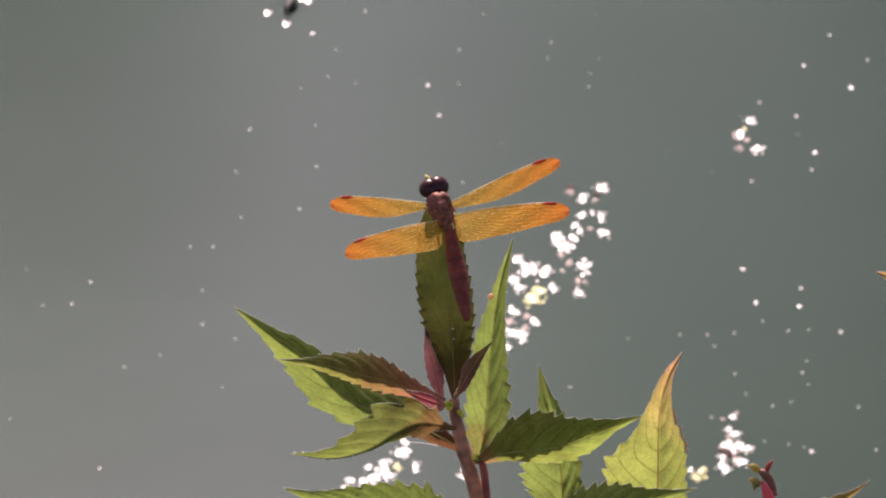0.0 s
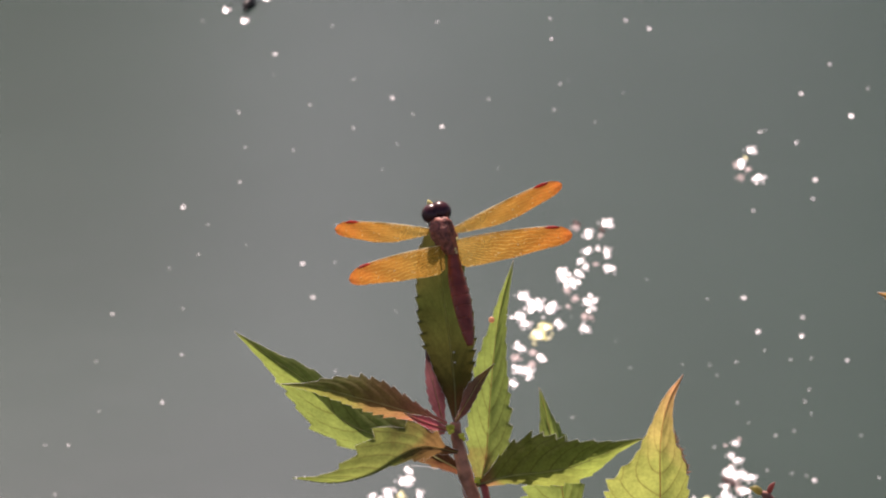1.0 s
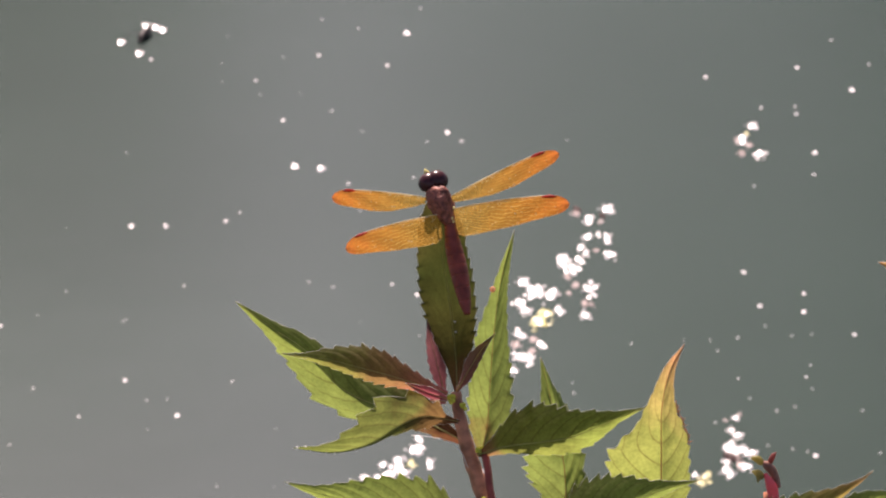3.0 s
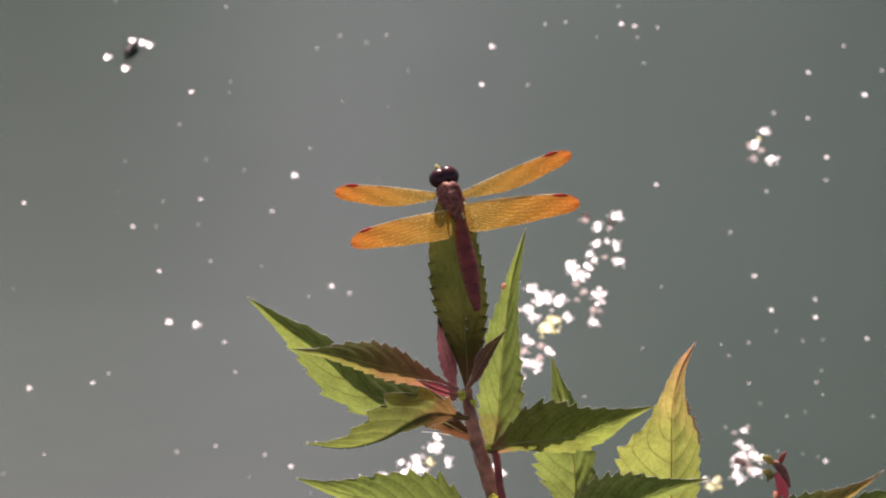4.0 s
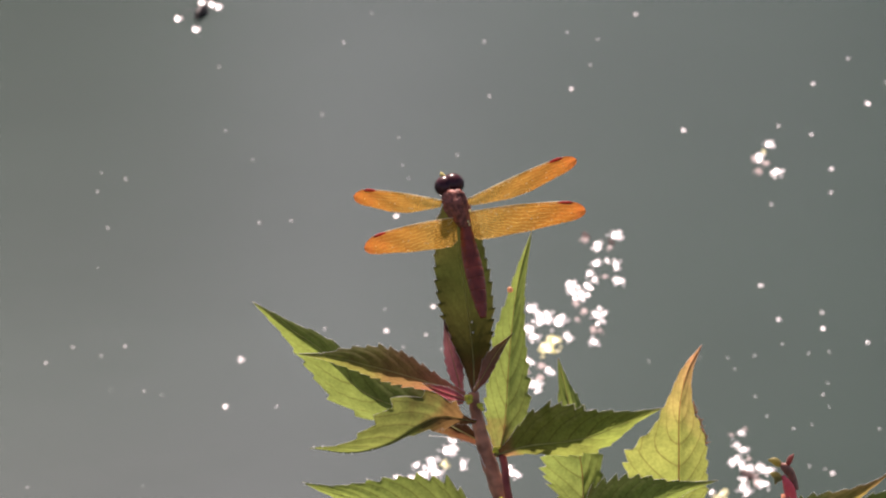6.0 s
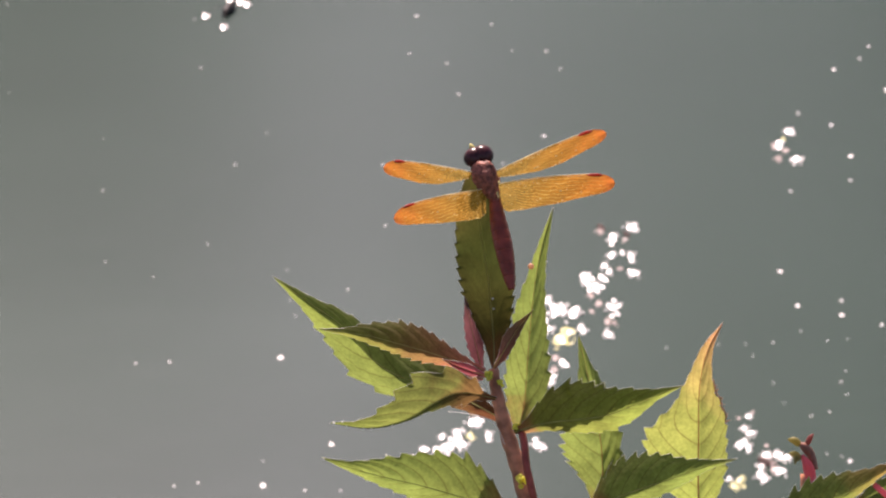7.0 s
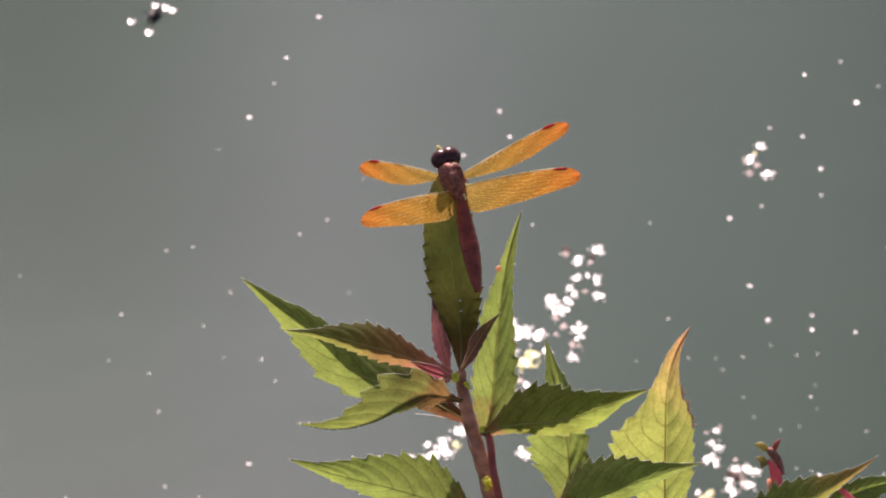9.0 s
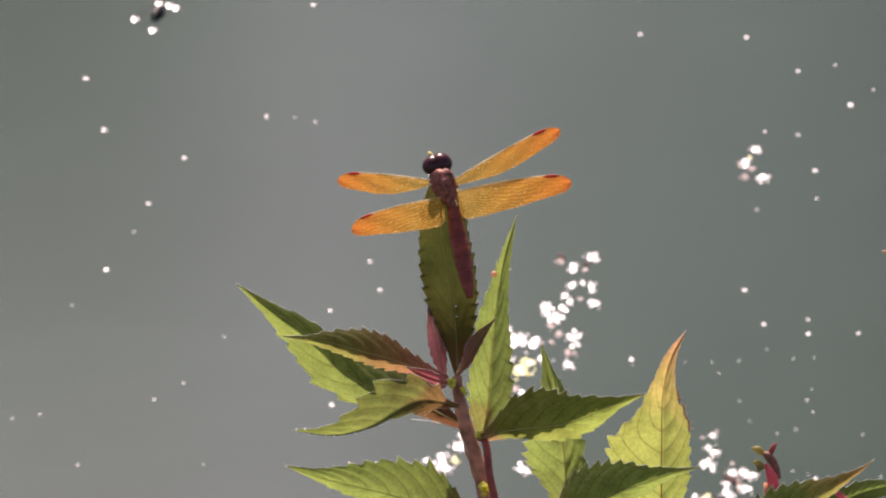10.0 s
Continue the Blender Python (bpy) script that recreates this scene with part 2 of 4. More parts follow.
CRUMB = plain("dark_crumb", (0.05, 0.024, 0.02), 0.7, 0.4, 700)
DRY = lit_through("dry_edge", (0.52, 0.33, 0.22), 0.4, 0.5)
BROWN = plain("dry_brown", (0.30, 0.13, 0.09), 0.6, 0.4, 900)
SHELL = plain("insect_brown", (0.28, 0.09, 0.06), 0.5, 0.75, 1500, bump=0.0007, spec=0.22)
ABDOMEN = plain("abdomen_red_brown", (0.23, 0.045, 0.028), 0.36, 0.4, 600, bump=0.0001, spec=0.25)
EYE = plain("eye_dark", (0.05, 0.011, 0.012), 0.27, 0.5, 1600, bump=0.00005, spec=0.3)
STIGMA = lit_through("wing_spot_red", (0.5, 0.06, 0.035), 0.5)
VEIN_AND_GLINT = lit_through("wing_vein_and_glint", (1.0, 0.88, 0.58), 0.5, 0.25)
PALE = plain("pale_yellow", (0.55, 0.48, 0.16), 0.5, 0.2, 900)
ROOT_GLINT = lit_through("wing_root_glint", (0.85, 0.66, 0.36), 0.4, 0.25)
LEG = plain("insect_leg", (0.03, 0.012, 0.008), 0.4, 0.3, 900)
STRIDER = plain("strider_dark", (0.016, 0.012, 0.012), 0.5, 0.3, 400)
WATER = water_material()
WING = wing_material()
FOAM = foam_material("foam_white", (0.92, 0.91, 0.88), 0.35)
FOAM_YELLOW = foam_material("foam_yellow", (0.85, 0.82, 0.28), 0.45, 0.4)
FOAM_SPECK = foam_material("foam_speck", (0.8, 0.8, 0.78), 0.5, 0.3)
FOAM_DULL = foam_material("foam_dull", (0.6, 0.46, 0.42), 0.5, 0.2)
BARK = plain("bark", (0.09, 0.07, 0.05), 0.85, 0.4, 6, 0.01)
TREE_LEAF = plain("tree_leaf", (0.040, 0.11, 0.035), 0.5, 0.5, 2, 0.002)
EARTH = plain("bank_earth", (0.07, 0.075, 0.035), 0.9, 0.5, 1.5, 0.02)

# ---- building tools ----
MM = 0.001
# The view plane through the plant: x to the right, y up along the plant, z towards the viewer; millimetres.
TILT = radians(22)
PLANT = Matrix.Translation((0, math.cos(TILT), 1.31 - math.sin(TILT))) @ Matrix.Rotation(radians(68), 4, "X")


def mesh_object(name, bm, mat, parent=None, label="", smooth=True):
    me = bpy.data.meshes.new(name)
    bm.to_mesh(me)
    bm.free()
    if smooth:
        me.polygons.foreach_set("use_smooth", [True] * len(me.polygons))
    if mat:
        me.materials.append(mat)
    ob = new(name, me)
    if parent:
        ob.parent = parent
    return tagged(ob, label=label)


def part(name, bm, material_used, parent, label=""):
    return mesh_object(name, bm, material_used, parent, label)


def spline(points, k):
    """Points along a smooth curve through the given ones, at k even steps."""
    p = [Vector(q) for q in points]
    p = [2 * p[0] - p[1], *p, 2 * p[-1] - p[-2]]
    out, spans = [], len(p) - 3
    for i in range(k):
        f = i / (k - 1) * spans
        j = min(int(f), spans - 1)
        f -= j
        a, b, c, d = p[j:j + 4]
        out.append(0.5 * (2 * b + (c - a) * f + (2 * a - 5 * b + 4 * c - d) * f * f + (3 * b - a - 3 * c + d) * f ** 3))
    return out


def tube(bm, pts, radii, sides=8):
    """A round tube along pts with its ends closed."""
    rings = []
    for i, p in enumerate(pts):
        way = (pts[min(i + 1, len(pts) - 1)] - pts[max(i - 1, 0)]).normalized()
        a = way.orthogonal().normalized() if abs(way.z) > 0.99 else way.cross(Vector((0, 0, 1))).normalized()
        b = way.cross(a)
        rings.append([bm.verts.new(p + (a * math.cos(q) + b * math.sin(q)) * radii[i]) for q in (2 * math.pi * j / sides for j in range(sides))])
    for r, s in zip(rings, rings[1:]):
        for j in range(sides):
            bm.faces.new((r[j], r[(j + 1) % sides], s[(j + 1) % sides], s[j]))
    bm.faces.new(rings[0][::-1])
    bm.faces.new(rings[-1])


def ball(bm, centre, size, turn=None, u=16, v=10):
    """An ellipsoid with the half axes size."""
    m = Matrix.Translation(centre) @ (turn or Matrix()) @ Matrix.Diagonal((*size, 1))
    bmesh.ops.create_uvsphere(bm, u_segments=u, v_segments=v, radius=1, matrix=m)


STATIONS = (0, 0.1, 0.25, 0.4, 0.55, 0.7, 0.85, 1)
VEIN_PAIRS = 9


def even(wide):
    """The half widths of a plain lance-shaped leaf."""
    return tuple(wide * f for f in (0.45, 0.85, 1.0, 0.9, 0.64, 0.3))


def even_steps(points, k):
    """Points along the smooth curve, the same distance apart."""
    fine = spline(points, 200)
    run = np.concatenate(([0], np.cumsum([(q - p).length for p, q in zip(fine, fine[1:])])))
    marks = np.linspace(0, run[-1], k)
    axes = [np.interp(marks, run, [p[i] for p in fine]) for i in range(3)]
    return [Vector(p) for p in zip(*axes)]


def leaf_blade(to_thing, mids, left, right, fold_left, fold_right, teeth=10, tooth=0.24, seed=0, puffed=0.42, glints=(), frayed=()):
    """A toothed leaf along the curve mids (base to tip). left, right: half widths in mm at six stations from base to
    tip;
    fold: degrees by which each half rises to the viewer, near the base and near the tip;
    glints: pale beads in place of bright spots, at (half, share of the length, share of the width); frayed: the dried
    stretch of the right edge."""
    rnd = random.Random(seed)
    per, across = 6, 8
    steps = teeth * per + 1
    curve = even_steps(mids, steps)
    bm = bmesh.new()
    uv = bm.loops.layers.uv.new("UVMap")
    profile = []
    for side_widths in (left, right):
        w = np.interp(np.linspace(0, 1, steps), STATIONS, (0.3, *side_widths, 0.02))
        for _ in range(2 + steps // 14):
            w[1:-1] = 0.25 * w[:-2] + 0.5 * w[1:-1] + 0.25 * w[2:]
        profile.append(w)
    size = [[rnd.uniform(0.55, 1.4) for _ in range(teeth + 1)] for _ in range(2)]
    view = Vector((0, 0, 1))
    wave = rnd.uniform(0, 6)
    rows = []
    for i in range(steps):
        s = i / (steps - 1)
        way = (curve[min(i + 1, steps - 1)] - curve[max(i - 1, 0)]).normalized()
        side = view.cross(way).normalized()
        up = way.cross(side)
        k = (i % per) / (per - 1)
        row = []
        for half, widths, fold, big in ((1, profile[0], fold_left, size[0]), (-1, profile[1], fold_right, size[1])):
            f = radians(np.interp(s, (0.3, 0.72), fold))
            out = side * half * math.cos(f) + up * math.sin(f)
            nrm = up * math.cos(f) - side * half * math.sin(f)
            width, most = widths[i] / math.cos(f), float(max(widths))
            cut = tooth * big[i // per] * min(1.0, s * 6) * (1 - 0.55 * s)
            edge = 1 + cut * (k ** 1.3 - 0.35)
            line = []
            for j in range(1, across + 1):
                u = j / across
                lean = way * (0.35 * cut * width * k * k * u ** 4)
                pillow = math.sin(math.pi * (((s - (0.13 + 0.15 * u) * u) * VEIN_PAIRS) % 1.0))
                puff = puffed * min(1.0, width / 3) * pillow * math.sin(math.pi * min(1.0, u * 0.8 + 0.1))
                sag = -0.10 * width * u * u + 0.05 * most * math.sin(6 * s + wave + half) * u * u * min(1.0, width / (0.4 * most))
                ragged = noise.noise(Vector((s * 30, seed + half * 5.0, 0))) * 0.03 * width * u ** 4
                far = width * u * (edge if j == across else 1 + (edge - 1) * u ** 3 * 0.6) + ragged
                line.append((curve[i] + out * far + nrm * (puff + sag) + lean, half * u))
            row.append(line)
        pts = [*reversed(row[0]), (curve[i] - up * 0.12, 0.0), *row[1]]
        rows.append([(bm.verts.new(to_thing @ (q * MM)), s, u) for q, u in pts])
    for a, b in zip(rows, rows[1:]):
        for j in range(len(a) - 1):
            quad = (a[j], a[j + 1], b[j + 1], b[j])
            face = bm.faces.new([q[0] for q in quad])
            for loop, q in zip(face.loops, quad):
                loop[uv].uv = (q[1], q[2])
    # thin pale tubes along both edges stand in for bright rim light
    hem = bmesh.new()
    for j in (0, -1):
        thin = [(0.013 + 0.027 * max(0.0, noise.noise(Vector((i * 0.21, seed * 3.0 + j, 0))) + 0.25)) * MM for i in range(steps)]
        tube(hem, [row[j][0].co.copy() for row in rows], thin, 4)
    rib = bmesh.new()
    pts = [to_thing @ ((c + view * 0.05) * MM) for c in curve[::3]]
    thick = max(0.06, min(0.13, (max(left) + max(right)) * 0.012)) * MM
    tube(rib, pts, [thick * (1 - 0.85 * i / len(pts)) for i in range(len(pts))], 6)
    # pale beads added where highlights sparkle on the leaf
    beads = []
    for half, s, u in glints:
        row = rows[round(s * (steps - 1))]
        bead = bmesh.new()
        ball(bead, row[across - half * round(u * across)][0].co + to_thing.to_3x3() @ Vector((0, 0, 0.1 * MM)), (0.17 * MM, 0.13 * MM, 0.13 * MM), u=8, v=6)
        beads.append(bead)
    fray = bmesh.new()
    for i in range(int(frayed[0] * steps), int(frayed[1] * steps)) if frayed else ():
        a = rows[i][-1][0].co.copy()
        inner = rows[i][-4][0].co
        for _ in range(2):
            b = a + (a - inner) * rnd.uniform(-0.3, 0.6) + (rows[i + 1][-1][0].co - a) * rnd.uniform(0.5, 2.5) + Vector((0, 0, rnd.uniform(0, 0.4) * MM))
            tube(fray, [a, a.lerp(b, 0.5) + Vector((rnd.uniform(-0.12, 0.12) * MM, 0, 0)), b], [0.10 * MM, 0.07 * MM, 0.02 * MM], 5)
    return bm, rib, hem, beads, fray


def add_leaf(plant, to_thing, mids, left, right, fold_left, fold_right, mat, label, rib=None, **more):
    bm, vein, hem, beads, fray = leaf_blade(to_thing, mids, left, right, fold_left, fold_right, **more)
    leaf = part("leaf", bm, mat, plant, label)
    part("midrib", vein, rib or MIDRIB, leaf)
    part("rim_glint", hem, RIM_GLINT, leaf, "thin pale tube in place of rim light on the leaf edge")
    for bead in beads:
        part("glint_bead", bead, LEAF_GLINT, leaf, "tiny pale bead in place of a bright spot on the leaf")
    if fray.faces:
        part("dry_edge", fray, DRY, leaf, "dry brown frayed leaf edge")
    else:
        fray.free()
    return leaf


# ---- water, far bank and trees ----
def make_water():
    bm = bmesh.new()
    bmesh.ops.create_grid(bm, x_segments=40, y_segments=40, size=300)
    tagged(mesh_object("water", bm, WATER), "grey-green slow stream reflecting the bright sky", "water", kind="structure")


def make_bank():
    bm = bmesh.new()
    rnd = random.Random(3)
    cols, rows = 60, 10
    grid = []
    for j in range(rows):
        y = 34 + j * 6
        z = -0.4 + 1.9 * (1 - math.exp(-j * 0.9))
        grid.append([bm.verts.new((-290 + i * 580 / cols, y + rnd.uniform(-1, 1), z + rnd.uniform(-0.15, 0.15) * (j > 0))) for i in range(cols + 1)])
    for a, b in zip(grid, grid[1:]):
        for i in range(cols):
            bm.faces.new((a[i], a[i + 1], b[i + 1], b[i]))
    tagged(mesh_object("far_bank", bm, EARTH), "grassy earth bank across the water", "bank", kind="structure")


def make_tree(x, y, height, spread, seed, bare=0.3, count=14000):
    rnd = random.Random(seed)
    root = new("tree")
    root.matrix_world = pose(x, y, 1.2)
    tagged(root, "tall leafy green tree on the far bank, out of view", "tree", "trees on the bank")
    bm = bmesh.new()
    tube(bm, spline(((0, 0, -0.3), (0.2, 0.1, height * 0.35), (-0.2, 0, height * 0.9)), 12), [0.45 * (1 - i / 13) + 0.04 for i in range(12)], 10)
    clumps = []
    for i in range(18):
        z = height * rnd.uniform(bare, 0.9)
        a, r = rnd.uniform(0, 6.28), spread * rnd.uniform(0.45, 0.95) * (1.15 - 0.6 * z / height)
        end = Vector((math.cos(a) * r, math.sin(a) * r, z + r * 0.35))
        tube(bm, spline(((0, 0, z * 0.8), end * 0.5 + Vector((0, 0, z * 0.42)), end), 6), [0.13 * (1 - k / 7) + 0.02 for k in range(6)], 6)
        clumps.append((end, spread * rnd.uniform(0.28, 0.5)))
    clumps.append((Vector((0, 0, height * 0.93)), spread * 0.4))
    part("trunk", bm, BARK, root, "brown forked trunk with limbs")
    verts, faces = [], []
    for i in range(count):
        c, r = clumps[i % len(clumps)]
        v = Vector((rnd.gauss(0, 1), rnd.gauss(0, 1), rnd.gauss(0, 0.8))).normalized() * r * rnd.uniform(0.3, 1.1)
        a = Vector((rnd.gauss(0, 1), rnd.gauss(0, 1), rnd.gauss(0, 1))).normalized() * 0.22
        b = a.orthogonal().normalized() * 0.13
        o = c + v
        k = len(verts)
        verts += [o - a, o + b, o + a, o - b]
        faces.append((k, k + 1, k + 2, k + 3))
    me = bpy.data.meshes.new("crown")
    me.from_pydata([tuple(v) for v in verts], [], faces)
    me.materials.append(TREE_LEAF)
    crown = new("crown", me)
    crown.parent = root
    return root


make_water()
make_bank()
# the low tree at x -0.6 is added, unseen, to dim the reflected sky
for x, y, h, sp, seed in ((4.4, 44, 33, 4.1, 1), (5.8, 49, 37, 4.6, 9), (12.5, 46, 23, 4.2, 2), (-0.6, 46, 12.6, 3.4, 11), (-5.0, 45, 18.4, 4.2, 3), (8.8, 47, 34, 4.4, 12), (-8.2, 46, 20, 4.2, 8), (-12, 47, 19, 4.4, 4), (19, 48, 20, 5, 5), (-20, 50, 19, 5, 6)):
    make_tree(x, y, h, sp, seed, 0.42 if h == 33 else 0.3, 22000 if h > 30 else 14000)


# ---- the plants ----
def plant_root(x, label):
    """An Empty where a stem leaves the water; returns it with the matrix from the view plane into its space."""
    root = new("wild_plant")
    root.matrix_world = pose(x, 0.97, 0)
    tagged(root, label, "plant")
    return root, root.matrix_world.inverted() @ PLANT


def add_stem(root, to_thing, mids, foot, wide, slim, label="reddish-brown upright stem"):
    """mids: from the top down, in the view plane; then on to the foot in the water."""
    curve = [to_thing @ (q * MM) for q in spline(mids, 24)]
    curve += [Vector(foot) * f + curve[-1] * (1 - f) for f in (0.06 + i * 0.96 / 15 for i in range(16))]
    bm = bmesh.new()
    tube(bm, curve, [(slim + (wide - slim) * min(1, i / 20)) * MM * (1 + 0.07 * math.sin(i * 2.1)) for i in range(40)], 12)
    return part("stem", bm, STEM, root, label)


def add_buds(root, to_thing, spots):
    for i, (c, r) in enumerate(spots):
        rnd = random.Random(i)
        bm = bmesh.new()
        for _ in range(9):
            o = Vector((rnd.uniform(-1, 1), rnd.uniform(-1, 1), rnd.uniform(-0.4, 1))) * r * 0.7
            ball(bm, to_thing @ ((Vector(c) + o) * MM), (r * 0.42 * MM,) * 3, u=8, v=6)
        part("bud_cluster", bm, BUD, root, "tiny yellow-green bud cluster")


main_plant, to_main = plant_root(0.016, "leafy plant with toothed green and reddish leaves in the water")
add_stem(main_plant, to_main, ((6.56, -17.12, 0), (7.04, -20.72, 0), (8.40, -26.32, 0), (10.24, -31.92, 0), (12.00, -39.12, 0)), (0, 0, 0), 1.3, 0.72)
add_leaf(main_plant, to_main, ((8.69, -24.90, -1), (4.46, -22.54, -2.8), (-0.35, -20.20, -6.5), (-6.81, -18.31, -9), (-10.84, -15.73, -9), (-15.10, -10.88, -8), (-19.27, -7.96, -7), (-24.72, -3.93, -6)),
         (1.12, 2.24, 3.20, 4.32, 3.60, 1.20), (1.12, 2.64, 3.76, 3.52, 2.16, 1.04), (-62, -46), (-12, -40), BROAD, "broad green leaf with toothed edge", teeth=14, seed=1, glints=((1, 0.76, 1), (1, 0.71, 1), (1, 0.66, 1), (1, 0.58, 1), (1, 0.52, 1), (1, 0.47, 1)))
add_leaf(main_plant, to_main, ((5.41, -17.36, 0), (1.25, -15.98, 1), (-3.54, -14.45, 2), (-7.53, -13.33, 2), (-11.53, -12.30, 1), (-18.26, -11.35, 0)),
         (0.72, 1.44, 1.84, 1.60, 1.20, 0.40), (0.72, 1.92, 3.20, 3.36, 2.08, 0.56), (-39, -49), (-28, -20), YOUNG, "young leaf, red at its base", teeth=14, seed=2, tooth=0.3)
add_leaf(main_plant, to_main, ((6.84, -21.34, 1), (2.04, -20.33, 7), (-1.53, -21.62, 10), (-5.49, -23.96, 11), (-10.64, -25.17, 10), (-16.52, -24.48, 9)),
         (0.72, 2.08, 1.28, 0.24, 0.12, 0.08), (0.40, 2.00, 3.76, 4.32, 2.48, 1.04), (-6, 2), (36, 26), OLIVE, "small curled olive leaf", teeth=8, seed=3, tooth=0.42, glints=((1, 0.98, 1), (-1, 0.97, 1), (-1, 0.94, 1), (1, 0.92, 1), (1, 0.83, 1), (1, 0.80, 1), (1, 0.68, 1)))
add_leaf(main_plant, to_main, ((6.70, -17.30, -1), (6.64, -12.77, -4), (6.25, -7.97, -5.5), (5.69, -3.14, -6), (4.97, 1.68, -6.4), (4.33, 8.12, -6.6), (4.09, 11.99, -6.6)),
         (1.12, 2.56, 3.68, 3.84, 3.28, 2.72), (1.12, 2.56, 3.36, 3.60, 3.36, 2.88), (24, 24), (44, 44), DULL, "upright toothed leaf on which the dragonfly perches", teeth=17, seed=4, tooth=0.17, puffed=0.05, glints=((-1, 0.36, 0.12), (-1, 0.31, 0.12), (1, 0.78, 1)))
add_leaf(main_plant, to_main, ((4.95, -17.33, -3), (3.83, -12.77, -4), (3.11, -9.56, -4), (2.55, -6.83, -4)),
         (0.64, 1.12, 1.20, 1.04, 0.80, 0.40), (0.48, 0.96, 1.20, 1.12, 0.80, 0.40), (0, 14), (0, -40), PURPLE, "small purple young leaf", teeth=8, seed=5, puffed=0.12)
add_leaf(main_plant, to_main, ((10.03, -26.71, -15), (11.00, -22.79, -14), (11.45, -17.31, -11), (11.84, -12.19, -9), (12.53, -5.56, -6), (13.55, 0.07, -4), (15.21, 5.68, -2)),
         (2.48, 3.04, 2.80, 2.40, 1.12, 0.48), (1.92, 2.88, 2.64, 2.00, 1.28, 0.72), (6, 14), (57, 48), GREEN, "tall narrow green leaf", teeth=15, puffed=0.16, seed=6, rib=ROSE_RIB, glints=((-1, 0.78, 1),))
add_leaf(main_plant, to_main, ((6.58, -16.97, 4), (8.40, -13.92, 6), (10.07, -11.30, 6), (12.23, -8.76, 5)),
         (0.32, 0.72, 1.20, 1.20, 0.80, 0.32), (0.40, 0.80, 0.80, 0.72, 0.56, 0.24), (-54, -24), (37, 3), BRONZE, "small folded purple-brown leaf", teeth=8, seed=7, puffed=0.12)
add_leaf(main_plant, to_main, ((9.38, -26.11, 2), (13.97, -24.76, 5), (18.71, -24.23, 7), (22.66, -23.58, 8), (26.62, -22.07, 8), (29.83, -20.75, 7), (33.20, -19.58, 6)),
         (1.60, 5.28, 5.60, 4.32, 2.64, 0.88), (0.80, 1.44, 2.24, 2.56, 2.16, 0.72), (-18, -18), (-41, -44), DEEP, "dark green leaf with toothed edge", teeth=12, seed=8)
add_leaf(main_plant, to_main, ((20.03, -37.28, 0), (24.41, -35.25, 1), (29.17, -33.62, 2), (33.15, -32.25, 2.5), (36.72, -30.96, 3), (40.94, -30.00, 3)),
         (2.80, 5.04, 4.80, 3.76, 1.76, 0.56), (1.20, 1.76, 2.16, 1.84, 1.12, 0.48), (-19, -19), (-37, -38), GREEN, "green toothed leaf", teeth=13, puffed=0.25, seed=11)
add_leaf(main_plant, to_main, ((8.68, -38.07, 0), (5.24, -36.37, 0.5), (0.44, -34.83, 1), (-4.35, -33.44, 2), (-9.13, -32.32, 2), (-13.52, -31.04, 2), (-17.83, -29.52, 2)),
         (1.60, 2.56, 2.64, 2.16, 1.44, 0.64), (2.40, 5.60, 5.36, 4.16, 2.56, 0.88), (-40, -45), (7, 10), GREEN, "green toothed leaf", teeth=13, puffed=0.3, seed=12, glints=((1, 0.74, 1), (1, 0.6, 1), (-1, 0.68, 1), (-1, 0.55, 1), (1, 0.99, 1)))
add_leaf(main_plant, to_main, ((5.43, -18.12, 2), (2.47, -17.07, 3), (-0.64, -15.71, 3)), even(0.7), even(0.9), (10, 10), (-15, -15), ROSE, "small rose-red young leaf", teeth=6, seed=16, puffed=0.1)
add_leaf(main_plant, to_main, ((5.11, -18.44, 2), (1.91, -18.27, 3), (-1.75, -18.90, 3)), even(0.9), even(0.8), (10, 10), (-15, -15), ROSE, "small rose-red young leaf", teeth=6, seed=17, puffed=0.1)
add_buds(main_plant, to_main, (((5.83, -18.12, 2), 0.75), ((7.58, -19.16, 2), 0.55), ((9.82, -25.47, 2), 0.65), ((10.62, -33.05, 2), 1.0)))
bm = bmesh.new()
ball(bm, to_main @ (Vector((12.0, -2.70, -3.2)) * MM), (0.44 * MM, 0.42 * MM, 0.44 * MM), u=14, v=10)
part("gall", bm, lit_through("gall_orange", (0.95, 0.45, 0.28), 0.4, 0.25), main_plant, "tiny shiny orange gall on a leaf edge")
bm = bmesh.new()
tube(bm, [to_main @ (q * MM) for q in spline(((12.28, -36.21, 3), (11.16, -31.00, 4), (10.85, -27.84, 3), (10.46, -25.87, 2)), 10)], [0.55 * MM] * 10, 8)
part("petiole", bm, plain("petiole_red", (0.34, 0.07, 0.05), 0.4, 0.3, 700), main_plant, "smooth red leaf stalk")

side_plant, to_side = plant_root(0.06, "smaller plant with yellowing toothed leaves in the water")
add_stem(side_plant, to_side, ((27.26, -40.07, -14), (28.07, -42.10, -14), (28.88, -44.53, -14), (29.69, -48.59, -14)), (0, 0, 0), 1.5, 0.7)
add_leaf(side_plant, to_side, ((21.00, -38.84, -20), (22.19, -34.12, -18), (22.15, -29.18, -16), (21.37, -24.26, -14), (20.36, -19.52, -12), (19.62, -16.10, -11), (18.79, -12.61, -10)),
         (1.28, 4.16, 5.60, 4.80, 2.56, 1.04), (0.64, 1.60, 2.72, 3.04, 2.16, 0.72), (0, 54), (60, -59), GREEN, "green upright leaf", teeth=13, seed=9, rib=ROSE_RIB)
